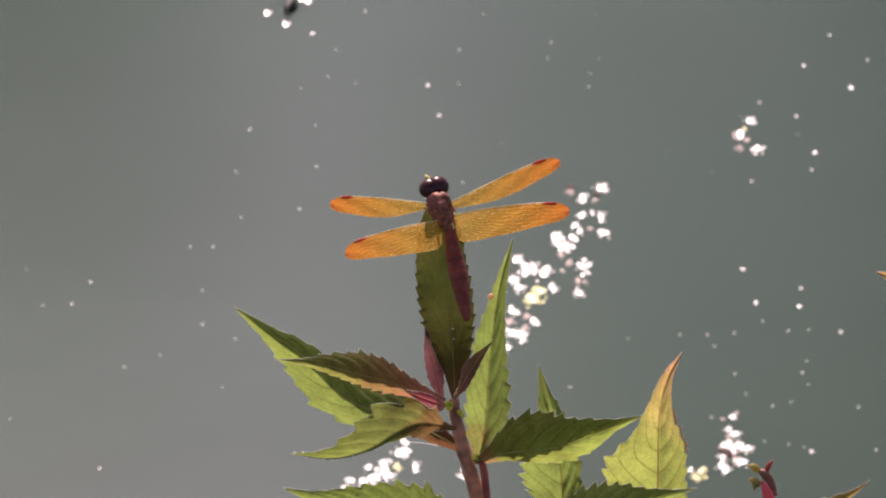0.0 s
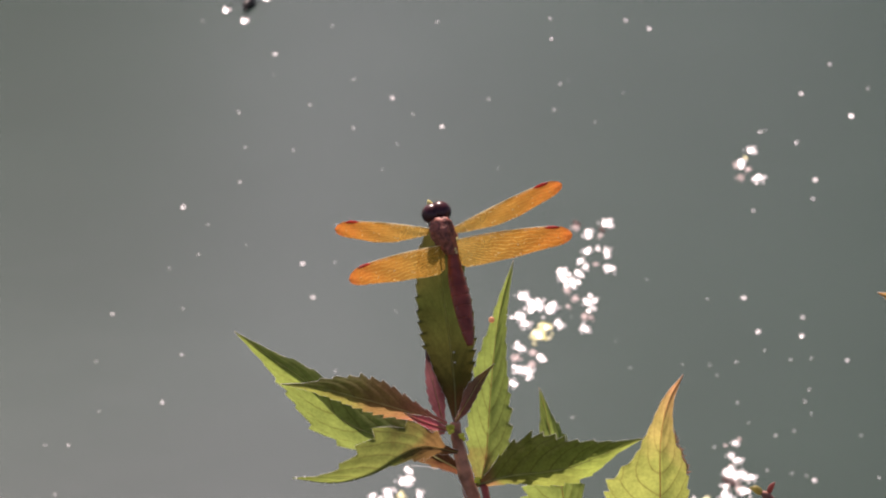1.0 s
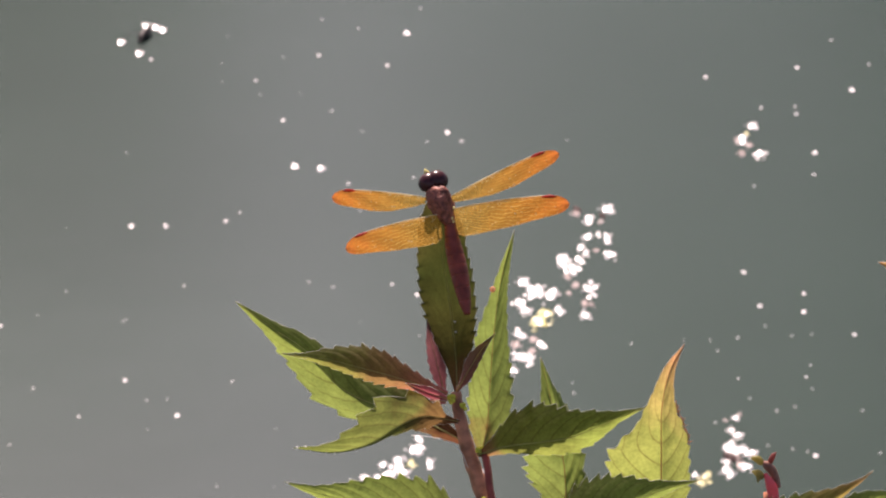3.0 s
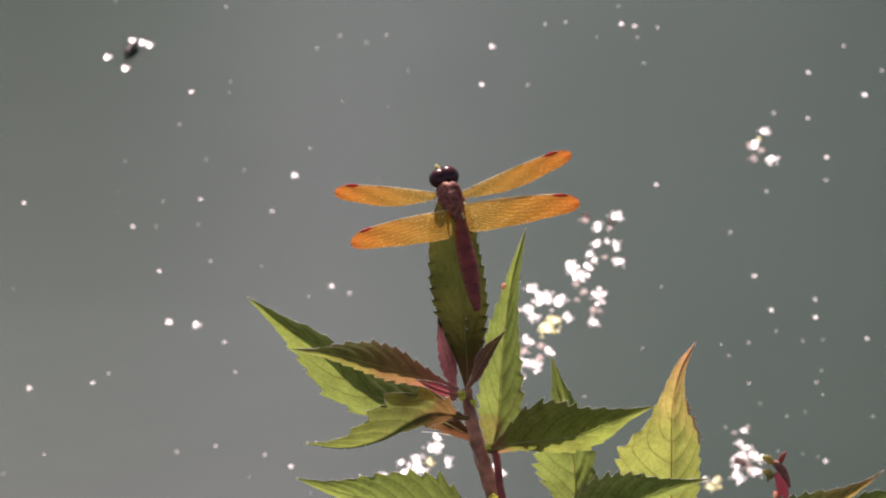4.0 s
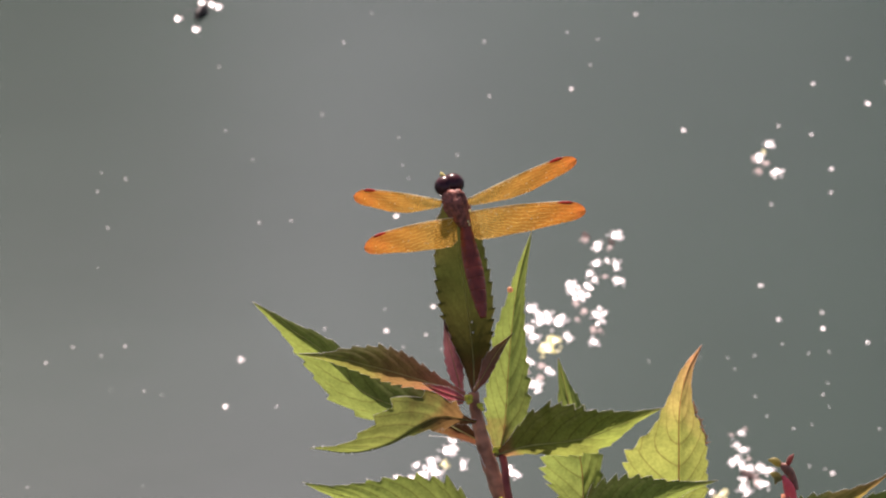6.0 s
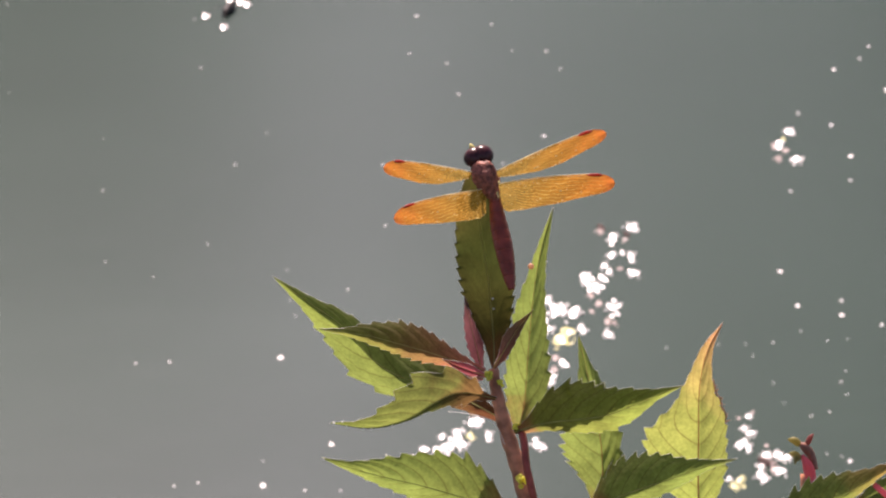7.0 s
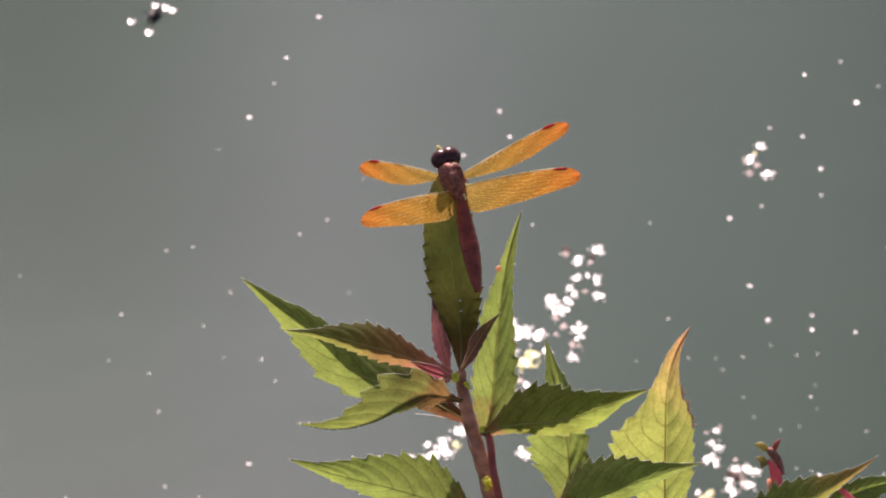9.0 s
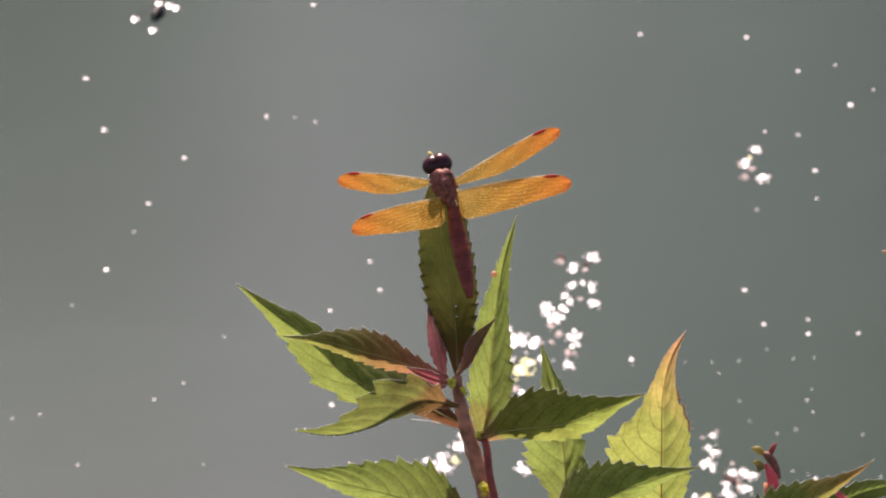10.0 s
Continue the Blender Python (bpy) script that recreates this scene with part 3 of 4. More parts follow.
add_leaf(side_plant, to_side, ((36.32, -38.18, -24), (36.21, -32.60, -21), (36.19, -26.81, -18), (36.17, -21.45, -15), (36.63, -17.34, -12), (37.61, -14.08, -10), (39.39, -10.91, -8)),
         (4.64, 7.52, 7.76, 3.20, 1.60, 0.88), (2.40, 3.52, 3.68, 3.60, 1.68, 0.64), (0, 12), (46, 40), AUTUMN, "yellow leaf with an orange tip", teeth=14, tooth=0.13, puffed=0.22, frayed=(0.5, 0.7), seed=10, rib=ROSE_RIB, glints=((-1, 0.66, 1), (-1, 0.6, 1), (-1, 0.5, 1)))

edge_plant, to_edge = plant_root(0.09, "low plant with green leaves and a pink bud in the water")
add_stem(edge_plant, to_edge, ((43.59, -37.05, 2), (44.39, -39.04, 2), (45.23, -41.48, 1), (45.28, -47.92, 0)), (0, 0, 0), 1.5, 0.7)
add_leaf(edge_plant, to_edge, ((44.59, -40.32, 2), (50.13, -37.91, 3), (54.86, -35.73, 4), (59.65, -32.88, 4), (63.51, -30.51, 3.5), (65.46, -29.02, 3)),
         (2.00, 3.60, 3.92, 3.20, 1.60, 0.56), (0.80, 1.36, 1.36, 1.20, 0.80, 0.32), (-17, -13), (-32, -41), TIPPED, "dark green leaf with a rusty tip", teeth=11, seed=13, tooth=0.34)
add_leaf(edge_plant, to_edge, ((57.51, -36.87, -4), (64.74, -33.81, -4), (71.16, -32.53, -4)), even(1.8), even(1.8), (-10, -10), (30, 30), GREEN, "green leaf", teeth=8, seed=14)
add_leaf(edge_plant, to_edge, ((75.33, -3.94, -6), (71.31, -1.13, -6), (67.12, 0.40, -6)), even(1.5), even(1.5), (10, 10), (40, 40), AUTUMN, "yellow leaf tip", teeth=8, seed=15)


# ---- edge glints as strands, and a pink stalk ----
def make_glint_line(mids, label):
    """A pale strand that stands in for a glint along an edge of the plant."""
    root = new("glint_line")
    root.matrix_world = PLANT
    bm = bmesh.new()
    pts = [q * MM for q in spline(mids, 24)]
    tube(bm, pts, [0.045 * MM] * len(pts), 5)
    part("strand", bm, GLINT_LINE, root)
    return tagged(root, label, "spider silk")


make_glint_line(((0.13, -23.17, 1), (2.68, -23.39, 2), (5.24, -24.03, 2), (6.99, -25.40, 1.5), (8.11, -27.88, 1.2)), "pale strand in place of the glint along a leaf's lower edge")
make_glint_line(((1.73, -18.46, 1), (3.80, -18.61, 1.5), (5.24, -19.40, 2), (6.04, -20.70, 1)), "pale strand in place of the stem's edge highlights")

bm = bmesh.new()
tube(bm, [to_edge @ (q * MM) for q in spline(((60.18, -33.81, 4), (61.99, -35.36, 3), (64.29, -37.63, 2), (65.21, -41.54, 0)), 10)], [0.42 * MM] * 10, 8)
part("petiole", bm, PINK, edge_plant, "pink leaf stalk")


def make_bud_stalk():
    root = new("flower_stalk")
    root.matrix_world = pose(0.11, 1.05, 0)
    tagged(root, "thin stalk with a pink and brown flower bud in the water", "plant")
    m = root.matrix_world.inverted() @ PLANT
    bm = bmesh.new()
    top = [m @ (q * MM) for q in spline(((53.93, -34.26, -60), (53.76, -38.92, -60), (52.24, -47.40, -60)), 8)]
    tube(bm, [*top, *(top[-1].lerp(Vector((0, 0, -0.02)), f) for f in (0.1, 0.4, 0.7, 1))], [1.0 * MM] * 12, 8)
    part("stem", bm, STEM, root)
    bm = bmesh.new()
    tube(bm, [m @ (q * MM) for q in spline(((54.44, -36.55, -60), (54.31, -34.31, -59), (53.75, -32.59, -58), (53.07, -31.40, -58)), 12)], [(0.4 + 0.5 * math.sin(math.pi * min(1, i / 12 + 0.2))) * MM for i in range(12)], 10)
    part("petal", bm, PINK, root, "curved pink petal tube")
    bm = bmesh.new()
    tube(bm, [m @ (q * MM) for q in spline(((55.24, -33.63, -59), (54.47, -31.43, -59), (53.49, -30.22, -58), (52.82, -29.71, -58)), 12)], [(0.2 + 0.5 * math.sin(math.pi * (i + 1) / 13)) * MM for i in range(12)], 10)
    part("cap", bm, BROWN, root, "dry brown cap")
    for a, b, mat, wide in (((53.75, -30.05, -58), (54.85, -28.19, -58), RUST, 0.42), ((52.82, -29.88, -58), (50.95, -29.03, -58), SEPAL, 0.6), ((52.82, -32.08, -58), (51.12, -31.06, -58), SEPAL, 0.6), ((52.48, -31.40, -58), (51.97, -32.76, -58), SEPAL, 0.5)):
        bm = bmesh.new()
        tube(bm, [m @ (q * MM) for q in spline((a, (Vector(a) + Vector(b)) / 2 + Vector((0, 0.3, 0)), b), 6)], [r * wide * MM for r in (0.6, 0.95, 1.0, 0.85, 0.5, 0.1)], 8)
        part("sepal", bm, mat, root)


make_bud_stalk()


# ---- the dragonfly ----
PERCH = Vector((4.96, 10.49, -1))
DRAGON = PLANT @ Matrix.Translation(PERCH * MM)


def wing_blade(length, chord, hind):
    """A wing along +x with its front edge on +y, in mm; the net of main veins with its glint beads and the dark spot
    apart.
    """
    bm = bmesh.new()
    uv = bm.loops.layers.uv.new("UVMap")
    n, k = 60, 84
    def edges(s):
        if hind:
            h = float(np.interp(s, (0, 0.06, 0.2, 0.5, 0.9, 1), (0.8, 0.98, 1.0, 0.93, 0.66, 0.6)))
        else:
            h = float(np.interp(s, (0, 0.15, 0.35, 0.55, 0.9, 1), (0.3, 0.6, 0.92, 1.0, 0.8, 0.74)))
        a = chord * (0.05 + 0.11 * math.sin(math.pi * min(1.0, s * 0.9)))
        b = a - chord * h
        m, end = a * 0.45 + b * 0.55, math.sqrt(max(0.0, 1 - max(0.0, (s - 0.84) / 0.16) ** 2))
        return m + (a - m) * end, m + (b - m) * end
    rows = []
    for i in range(n + 1):
        s = i / n
        a, b = edges(s)
        line = []
        for j in range(k + 1):
            v = j / k
            fan = 0.3 + 0.7 * s ** 0.8
            step = (v / fan * (9 if hind else 7) + 0.4 * math.sin(5 * s + v * 3)) % 1.0
            pleat = step / 0.24 if step < 0.24 else (1 - step) / 0.76
            ridge = 0.075 * pleat * fan * (1.15 - s) + 0.05 * math.sin(v * 7 + s * 14)
            line.append((bm.verts.new(Vector((s * length, a + (b - a) * v, ridge)) * MM), s, v))
        rows.append(line)
    for p, q in zip(rows, rows[1:]):
        for j in range(k):
            quad = (p[j], q[j], q[j + 1], p[j + 1])
            face = bm.faces.new([w[0] for w in quad])
            for loop, w in zip(face.loops, quad):
                loop[uv].uv = (w[1], w[2])
    veins = bmesh.new()
    for v, to, r in ((0.0, 0.9, 0.05), (0.09, 0.88, 0.03), (1.0, 0.9, 0.02)):
        pts = []
        for i in range(15):
            s = to * i / 14
            a, b = edges(s)
            w = v if v in (0.0, 1.0) else v * (0.12 + 0.88 * (s / to) ** 0.8)
            pts.append(Vector((s * length, a + (b - a) * w, 0.03)) * MM)
        tube(veins, pts, [r * MM * (1 - 0.4 * i / 15) for i in range(15)], 6)
    # scattered pale beads imitate the wing's sparkling glints
    rnd = random.Random(7)
    for i in range(60):
        s, v = 0.03 + 0.9 * rnd.random() ** 1.6, rnd.choice((rnd.uniform(0.02, 0.2), rnd.uniform(0.1, 0.97), 0.98))
        a, b = edges(s)
        r = rnd.choice((0.035, 0.05, 0.075)) * MM
        ball(veins, Vector((s * length, a + (b - a) * v, 0.12)) * MM, (r * rnd.uniform(1, 2.6), r, r), u=6, v=5)
    spot = bmesh.new()
    pts = []
    for i in range(7):
        s = 0.77 + 0.13 * i / 6
        a, b = edges(s)
        pts.append(Vector((s * length, a + (b - a) * 0.05, 0.05)) * MM)
    tube(spot, pts, [r * MM for r in (0.06, 0.16, 0.2, 0.2, 0.2, 0.16, 0.06)], 8)
    return bm, veins, spot


def make_dragonfly():
    root = new("dragonfly")
    root.matrix_world = DRAGON
    tagged(root, "small amber-winged dragonfly with a red-brown body perched on a leaf", "dragonfly")
    def here(p):
        return (Vector(p) - PERCH) * MM
    bm = bmesh.new()
    ball(bm, here((4.73, 12.50, -2)), (1.75 * MM, 1.35 * MM, 1.2 * MM), u=20, v=14)
    head = part("head", bm, SHELL, root, "dark glossy brown head")
    for dx, name in ((-7, "eye"), (7, "eye")):
        bm = bmesh.new()
        c = here((4.57, 12.99, -2)) + Vector((dx * 0.08 * MM, dx * 0.025 * MM, 0))
        ball(bm, c, (1.6 * MM, 1.5 * MM, 1.45 * MM), Matrix.Rotation(radians(dx * -1.6), 4, "Z"), u=24, v=16)
        part(name, bm, EYE, head, "large dark compound eye")
    bm = bmesh.new()
    tube(bm, [here(q) for q in spline(((3.93, 13.72, -3), (3.61, 14.36, -3), (3.37, 14.84, -3)), 5)], [r * MM for r in (0.4, 0.42, 0.36, 0.24, 0.06)], 6)
    part("antenna", bm, PALE, head, "short pale yellow spike")
    bm = bmesh.new()
    pts = spline(((4.88, 12.09, -1), (5.29, 10.65, -1), (6.09, 8.89, -1), (6.81, 7.13, -1)), 14)
    tube(bm, [here(q) for q in pts], [r * MM for r in (0.9, 1.4, 1.6, 1.7, 1.72, 1.7, 1.65, 1.6, 1.5, 1.4, 1.25, 1.05, 0.9, 0.75)], 28)
    bm.normal_update()
    for v in bm.verts:
        v.co += v.normal * (noise.noise(v.co * 900) * 0.5 + noise.noise(v.co * 2300) * 0.25) * MM
    part("thorax", bm, SHELL, root, "brown rugged thorax")
    pts = spline(((6.73, 7.93, -1), (7.29, 3.76, -1), (8.16, -0.40, 0), (9.11, -5.83, 1.4)), 10)
    wide = (0.72, 0.85, 1.02, 1.18, 1.28, 1.32, 1.28, 1.15, 0.9, 0.5)
    for i in range(9):
        bm = bmesh.new()
        a, b = here(pts[i]), here(pts[i + 1])
        tube(bm, [a, a.lerp(b, 0.12), a.lerp(b, 0.5), a.lerp(b, 0.9), b.lerp(a, -0.03)],
             [wide[i] * 0.97 * MM, wide[i] * MM, (wide[i] + wide[i + 1]) / 2 * 1.02 * MM, wide[i + 1] * 1.0 * MM, wide[i + 1] * 0.97 * MM], 18)
        part("abdomen_segment", bm, ABDOMEN, root, "red-brown ringed abdomen segment")
    for a, b, c in (((4.96, 11.13, -1), (4.49, 10.35, -3), (4.99, 9.26, -7)), ((5.93, 10.89, -1), (7.06, 10.35, -3), (6.28, 8.94, -7)), ((5.13, 9.85, -1), (4.65, 9.23, -3), (5.32, 8.30, -6.8)),
                    ((6.09, 9.53, -1), (7.38, 8.91, -3), (6.44, 7.65, -6.8)), ((5.61, 8.49, -1), (5.46, 7.62, -3), (6.12, 6.68, -6.4)), ((6.25, 8.09, -1), (7.38, 7.62, -2.6), (6.60, 6.36, -6.4))):
        bm = bmesh.new()
        tube(bm, [here(q) for q in (Vector(a), Vector(b), Vector(c))], [0.16 * MM, 0.13 * MM, 0.08 * MM], 6)
        part("leg", bm, LEG, root, "thin black leg")
    # three pale beads take the place of white glints at the wing roots
    for spot in ((7.45, 9.25, 0.3), (7.2, 7.75, 0.3), (7.35, 7.3, 0.3)):
        bm = bmesh.new()
        ball(bm, here(spot), (0.15 * MM, 0.26 * MM, 0.15 * MM), u=10, v=8)
        part("wing_root_glint", bm, ROOT_GLINT, root, "pale bead in place of a glint at the wing root")
    wings = []
    front, hind = wing_blade(17.0, 2.9, False), wing_blade(16.9, 4.3, True)
    for spot, kind, flip in (((6.89, 10.66, -2), front, 0), ((7.21, 8.90, -2), hind, 0), ((3.52, 10.64, 0), front, 1), ((5.6, 8.2, -1.2), hind, 1)):
        blade, veins, mark = (b.copy() for b in kind)
        if flip:
            for b in (blade, veins, mark):
                bmesh.ops.scale(b, vec=(-1, 1, 1), verts=b.verts)
                bmesh.ops.reverse_faces(b, faces=b.faces)
        wing = part("wing", blade, WING, root, "clear amber wing with a net of fine veins")
        part("vein_and_glint_net", veins, VEIN_AND_GLINT, wing, "golden-brown main veins with pale beads in place of glints")
        part("wing_spot", mark, STIGMA, wing, "dark red spot at the front edge")
        wings.append((wing, here(spot)))
    for kind in (front, hind):
        for b in kind:
            b.free()
    return root, wings


dragonfly, wings = make_dragonfly()


# ---- foam, bubbles and the strider on the water ----
def dome(bm, centre, r, seed=0, high=0.24, tip=13):
    """A lumpy wet bubble that floats, tipped by some degrees."""
    rnd = random.Random(seed)
    m = Matrix.Translation(centre) @ Matrix.Rotation(radians(tip), 4, "X") @ Matrix.Rotation(rnd.uniform(-6, 6) * 0.02, 4, "Y")
    m = m @ Matrix.Diagonal((r, r * rnd.uniform(1.6, 2.2), r * high * rnd.uniform(0.8, 1.2), 1))
    bmesh.ops.create_icosphere(bm, subdivisions=2, radius=1, matrix=m)


def bubble_mesh(seed):
    bm = bmesh.new()
    rnd = random.Random(seed)
    dome(bm, (0, 0, 0), 0.72 * MM, seed, tip=(12, 1, 24, 6, -4, 28)[seed])
    for k in range(4):
        dome(bm, (rnd.uniform(-0.95, 0.95) * MM, rnd.uniform(-1.9, 1.9) * MM, 0), rnd.uniform(0.22, 0.55) * MM, seed * 9 + k, tip=rnd.uniform(-6, 26))
    me = bpy.data.meshes.new("bubble")
    bm.to_mesh(me)
    bm.free()
    me.polygons.foreach_set("use_smooth", [True] * len(me.polygons))
    me.materials.append(FOAM)
    return me


BUBBLES = [bubble_mesh(i) for i in range(6)]


def add_bubble(x, y, r, i, group, label):
    ob = new("foam_bubble", BUBBLES[i % 6])
    ob.matrix_world = Matrix.Translation((x, y, 0)) @ Matrix.Diagonal((r, r, r, 1))
    return tagged(ob, label, "bubble", group)


def raft(name, label, origin, spots, mats):
    """Clustered foam: spots are (x, y, radius) in mm from the origin, each bubble a part."""
    root = new(name)
    root.matrix_world = pose(*origin, 0)
    tagged(root, label, "foam")
    for i, (x, y, r, kind) in enumerate(spots):
        label = ("", "yellowish bubble", "dull brownish bubble")[kind]
        bm = bmesh.new()
        dome(bm, (x * MM, y * MM, 0), 0.70 * r * MM, i, tip=13 + 7 * math.sin(i * 2.3))
        part("bubble", bm, mats[kind], root, label)
        rnd = random.Random(i + 40)
        for k in range(9 if r > 1.4 else 4):
            a, far = rnd.uniform(0, 6.28), r * rnd.uniform(0.6, 1.35)
            bm = bmesh.new()
            dome(bm, ((x + far * math.cos(a)) * MM, (y + far * 2.2 * math.sin(a)) * MM, 0), r * rnd.uniform(0.2, 0.43) * MM, i + k, tip=rnd.uniform(-18, 32))
            part("bubble", bm, mats[kind], root, label)
    return root


FOAMS = (FOAM, FOAM_YELLOW, FOAM_DULL)
still_foam = raft("still_foam", "cluster of shining white bubbles resting on water", (0.1768, 3.3943, 0), (
    (0.0, 0.0, 2.60, 0), (-5.8, -17.5, 2.40, 0), (-7.2, -36.5, 1.80, 2), (2.2, -39.1, 2.60, 0), (-2.7, -27.1, 1.60, 2), (-8.7, -19.0, 1.60, 2), (-3.4, -9.6, 1.20, 1)), FOAMS)
foam_raft = raft("foam_raft", "long raft of shining white foam bubbles", (0.0977, 3.3030, 0), (
    (0.0, 0.0, 3.20, 0), (-9.4, -12.1, 2.40, 0), (-15.7, -2.8, 1.80, 2), (-3.5, -15.2, 1.40, 2), (-10.6, -37.0, 2.20, 0), (-0.8, -37.2, 2.40, 0), (-5.4, -32.6, 1.40, 0), (0.3, -58.9, 2.60, 0), (-14.3, -49.0, 1.80, 0), (-12.2, -57.2, 1.60, 0), (-6.8, -52.8, 1.40, 2), (-22.8, -64.5, 2.20, 0), (-16.1, -64.6, 2.20, 0), (-19.1, -74.9, 3.40, 0), (-23.5, -71.8, 2.00, 0), (-11.2, -103.6, 3.40, 0), (-22.2, -87.3, 1.60, 2), (-18.5, -97.6, 1.60, 2), (-22.1, -107.0, 1.20, 2), (-14.7, -120.1, 1.60, 2), (-10.9, -123.1, 1.40, 2), (-14.2, -135.9, 2.20, 0)), FOAMS)
foam_raft_two = raft("foam_raft", "raft of shining white and yellowish foam bubbles", (0.0537, 3.2088, 0), (
    (0.0, 0.0, 3.00, 0), (4.2, -11.0, 3.20, 0), (-2.1, -23.9, 2.80, 0), (1.1, -35.4, 2.20, 0), (13.2, -18.4, 3.80, 0), (8.4, -8.9, 2.60, 0), (16.7, -35.7, 2.40, 0), (11.1, -39.2, 3.20, 1), (7.4, -50.5, 3.80, 1), (5.2, -47.7, 2.60, 1), (-2.7, -63.8, 2.40, 0), (-4.3, -77.8, 1.80, 2), (6.9, -76.6, 2.20, 0), (3.7, -69.6, 1.60, 2), (-3.5, -92.5, 2.40, 0), (1.1, -95.3, 2.40, 0), (-6.9, -107.6, 2.00, 0), (2.4, -84.9, 1.60, 2)), FOAMS)
foam_patch = raft("foam_patch", "patch of shining white foam bubbles", (0.0147, 3.0239, 0), (
    (0.0, 0.0, 3.20, 0), (-7.4, -13.2, 3.20, 0), (-11.1, -25.0, 2.20, 0), (-4.8, -25.0, 2.20, 0), (-14.5, -15.8, 1.60, 0), (7.3, -13.9, 2.20, 0), (-1.4, -15.2, 2.00, 1), (-22.3, -29.5, 2.00, 0), (-17.1, -30.2, 1.80, 0), (-13.2, -28.9, 2.60, 0), (30.0, -25.0, 2.80, 0), (3.3, 33.4, 2.20, 0), (1.7, 14.6, 1.80, 0), (2.7, 4.6, 2.00, 0), (-24.1, -41.2, 2.00, 0), (-19.7, -50.9, 1.80, 1), (-27.5, -52.2, 2.40, 0), (-21.0, -63.7, 1.80, 0), (-31.3, -63.7, 2.00, 2), (-13.2, -50.9, 1.60, 0)), FOAMS)
foam_cluster = raft("foam_cluster", "small cluster of shining white bubbles drifting apart", (0.1387, 3.0264, 0), (
    (0.0, 0.0, 1.60, 0), (2.3, 5.3, 1.00, 2), (-2.6, -13.2, 1.60, 0), (0.5, -19.8, 1.80, 0), (-3.9, -32.2, 2.20, 0), (-1.4, -35.5, 2.00, 0), (-6.0, -34.2, 1.60, 0), (-4.3, -2.0, 1.00, 2)), FOAMS)
# the two yellowish spots here stand for a floating bit of leaf
foam_clump = raft("foam_clump", "clump of shining white bubbles round a brown speck, beside a yellow-green leaf bit", (0.1467, 2.9806, 0), (
    (0.0, 0.0, 2.20, 0), (-2.4, -7.7, 2.20, 0), (5.3, 1.9, 2.40, 0), (9.5, -2.6, 2.00, 0), (1.4, -10.3, 2.20, 2), (3.0, -15.5, 1.80, 2), (-3.1, -23.8, 3.00, 0), (6.5, -17.4, 2.40, 0), (0.8, 11.7, 1.00, 2), (-13.1, -29.5, 2.60, 1), (-15.9, -34.6, 1.80, 1), (-17.9, -25.7, 1.20, 0)), FOAMS)


def add_debris(root, x, y, size):
    """A dark crumb of plant matter caught in the foam."""
    bm = bmesh.new()
    ball(bm, (x * MM, y * MM, 0.3 * MM), (size * MM, size * 2.0 * MM, size * 0.5 * MM), pose(0, 0, 0, 12, 0, 25), u=12, v=8)
    for v in bm.verts:
        v.co += Vector((noise.noise(v.co * 700), noise.noise(v.co * 700 + Vector((5, 0, 0))), 0)) * size * 0.4 * MM
    part("debris", bm, CRUMB, root, "dark brown crumb of plant matter")


add_debris(foam_raft, -14.8, 0.7, 1.7)
add_debris(foam_raft, -2.4, -8.4, 1.4)
add_debris(foam_clump, -0.6, -7.8, 2.6)


# resting bubbles caught on the still side of the water: x, y, radius in mm
resting = []
for i, (x, y, r) in enumerate((
    (209, 3475, 1.06), (232, 3443, 1.18), (201, 3401, 0.94), (208, 3351, 1.18), (164, 3196, 1.06), (168, 3152, 1.06),
    (189, 3147, 1.18), (191, 3171, 0.71), (207, 3115, 0.94), (183, 3422, 0.71), (205, 3327, 0.71), (225, 3520, 0.71),
    (243, 3483, 0.71), (174, 3312, 0.59), (156, 3115, 0.59), (186, 3067, 0.59), (210, 3026, 0.47), (185, 2974, 1.1),
    (143, 3113, 0.42), (146, 3100, 0.34), (182, 3117, 0.50), (192, 3119, 0.38), (189, 3081, 0.42), (188, 3052, 0.34), (170, 3027, 0.50), (179, 3032, 0.38), (170, 3129, 0.42), (130, 3114, 0.34),
    (76, 3052, 0.50), (105, 3110, 0.38), (175, 2983, 0.42), (182, 2980, 0.34), (215, 2976, 0.50), (164, 2987, 0.38), (141, 3015, 0.42), (158, 3042, 0.34), (154, 3066, 0.50)
)):
    resting.append(add_bubble(x * MM, y * MM, r, i, "resting bubbles", "small white foam bubble resting on still water"))


def stream(x):
    """The stream's speed across and along, in m/s, at a place across it."""
    f = max(0.0, min(1.0, (0.21 - x) / 0.16))
    return -0.03 - 0.034 * f, -0.13 - 0.072 * f


# drifting bubbles: where each is (x, y, radius in mm) at one moment
DRIFT = []
DRIFT.append((2.5, (
    (-107, 3370, 1.48), (-26, 3450, 1.48), (58, 3478, 0.99), (175, 3541, 0.99), (-166, 3245, 0.99), (-104, 3175, 0.99), (-60, 3375, 0.99), (-53, 3387, 0.56), (-180, 3107, 0.56), (-83, 3008, 0.56), (-132, 2997, 0.56), (-15, 3193, 0.56), (-53, 3172, 0.56), (-124, 3133, 0.56), (-48, 3572, 0.99), (-79, 3292, 0.56), (-136, 3287, 0.56), (-149, 2945, 0.99))))
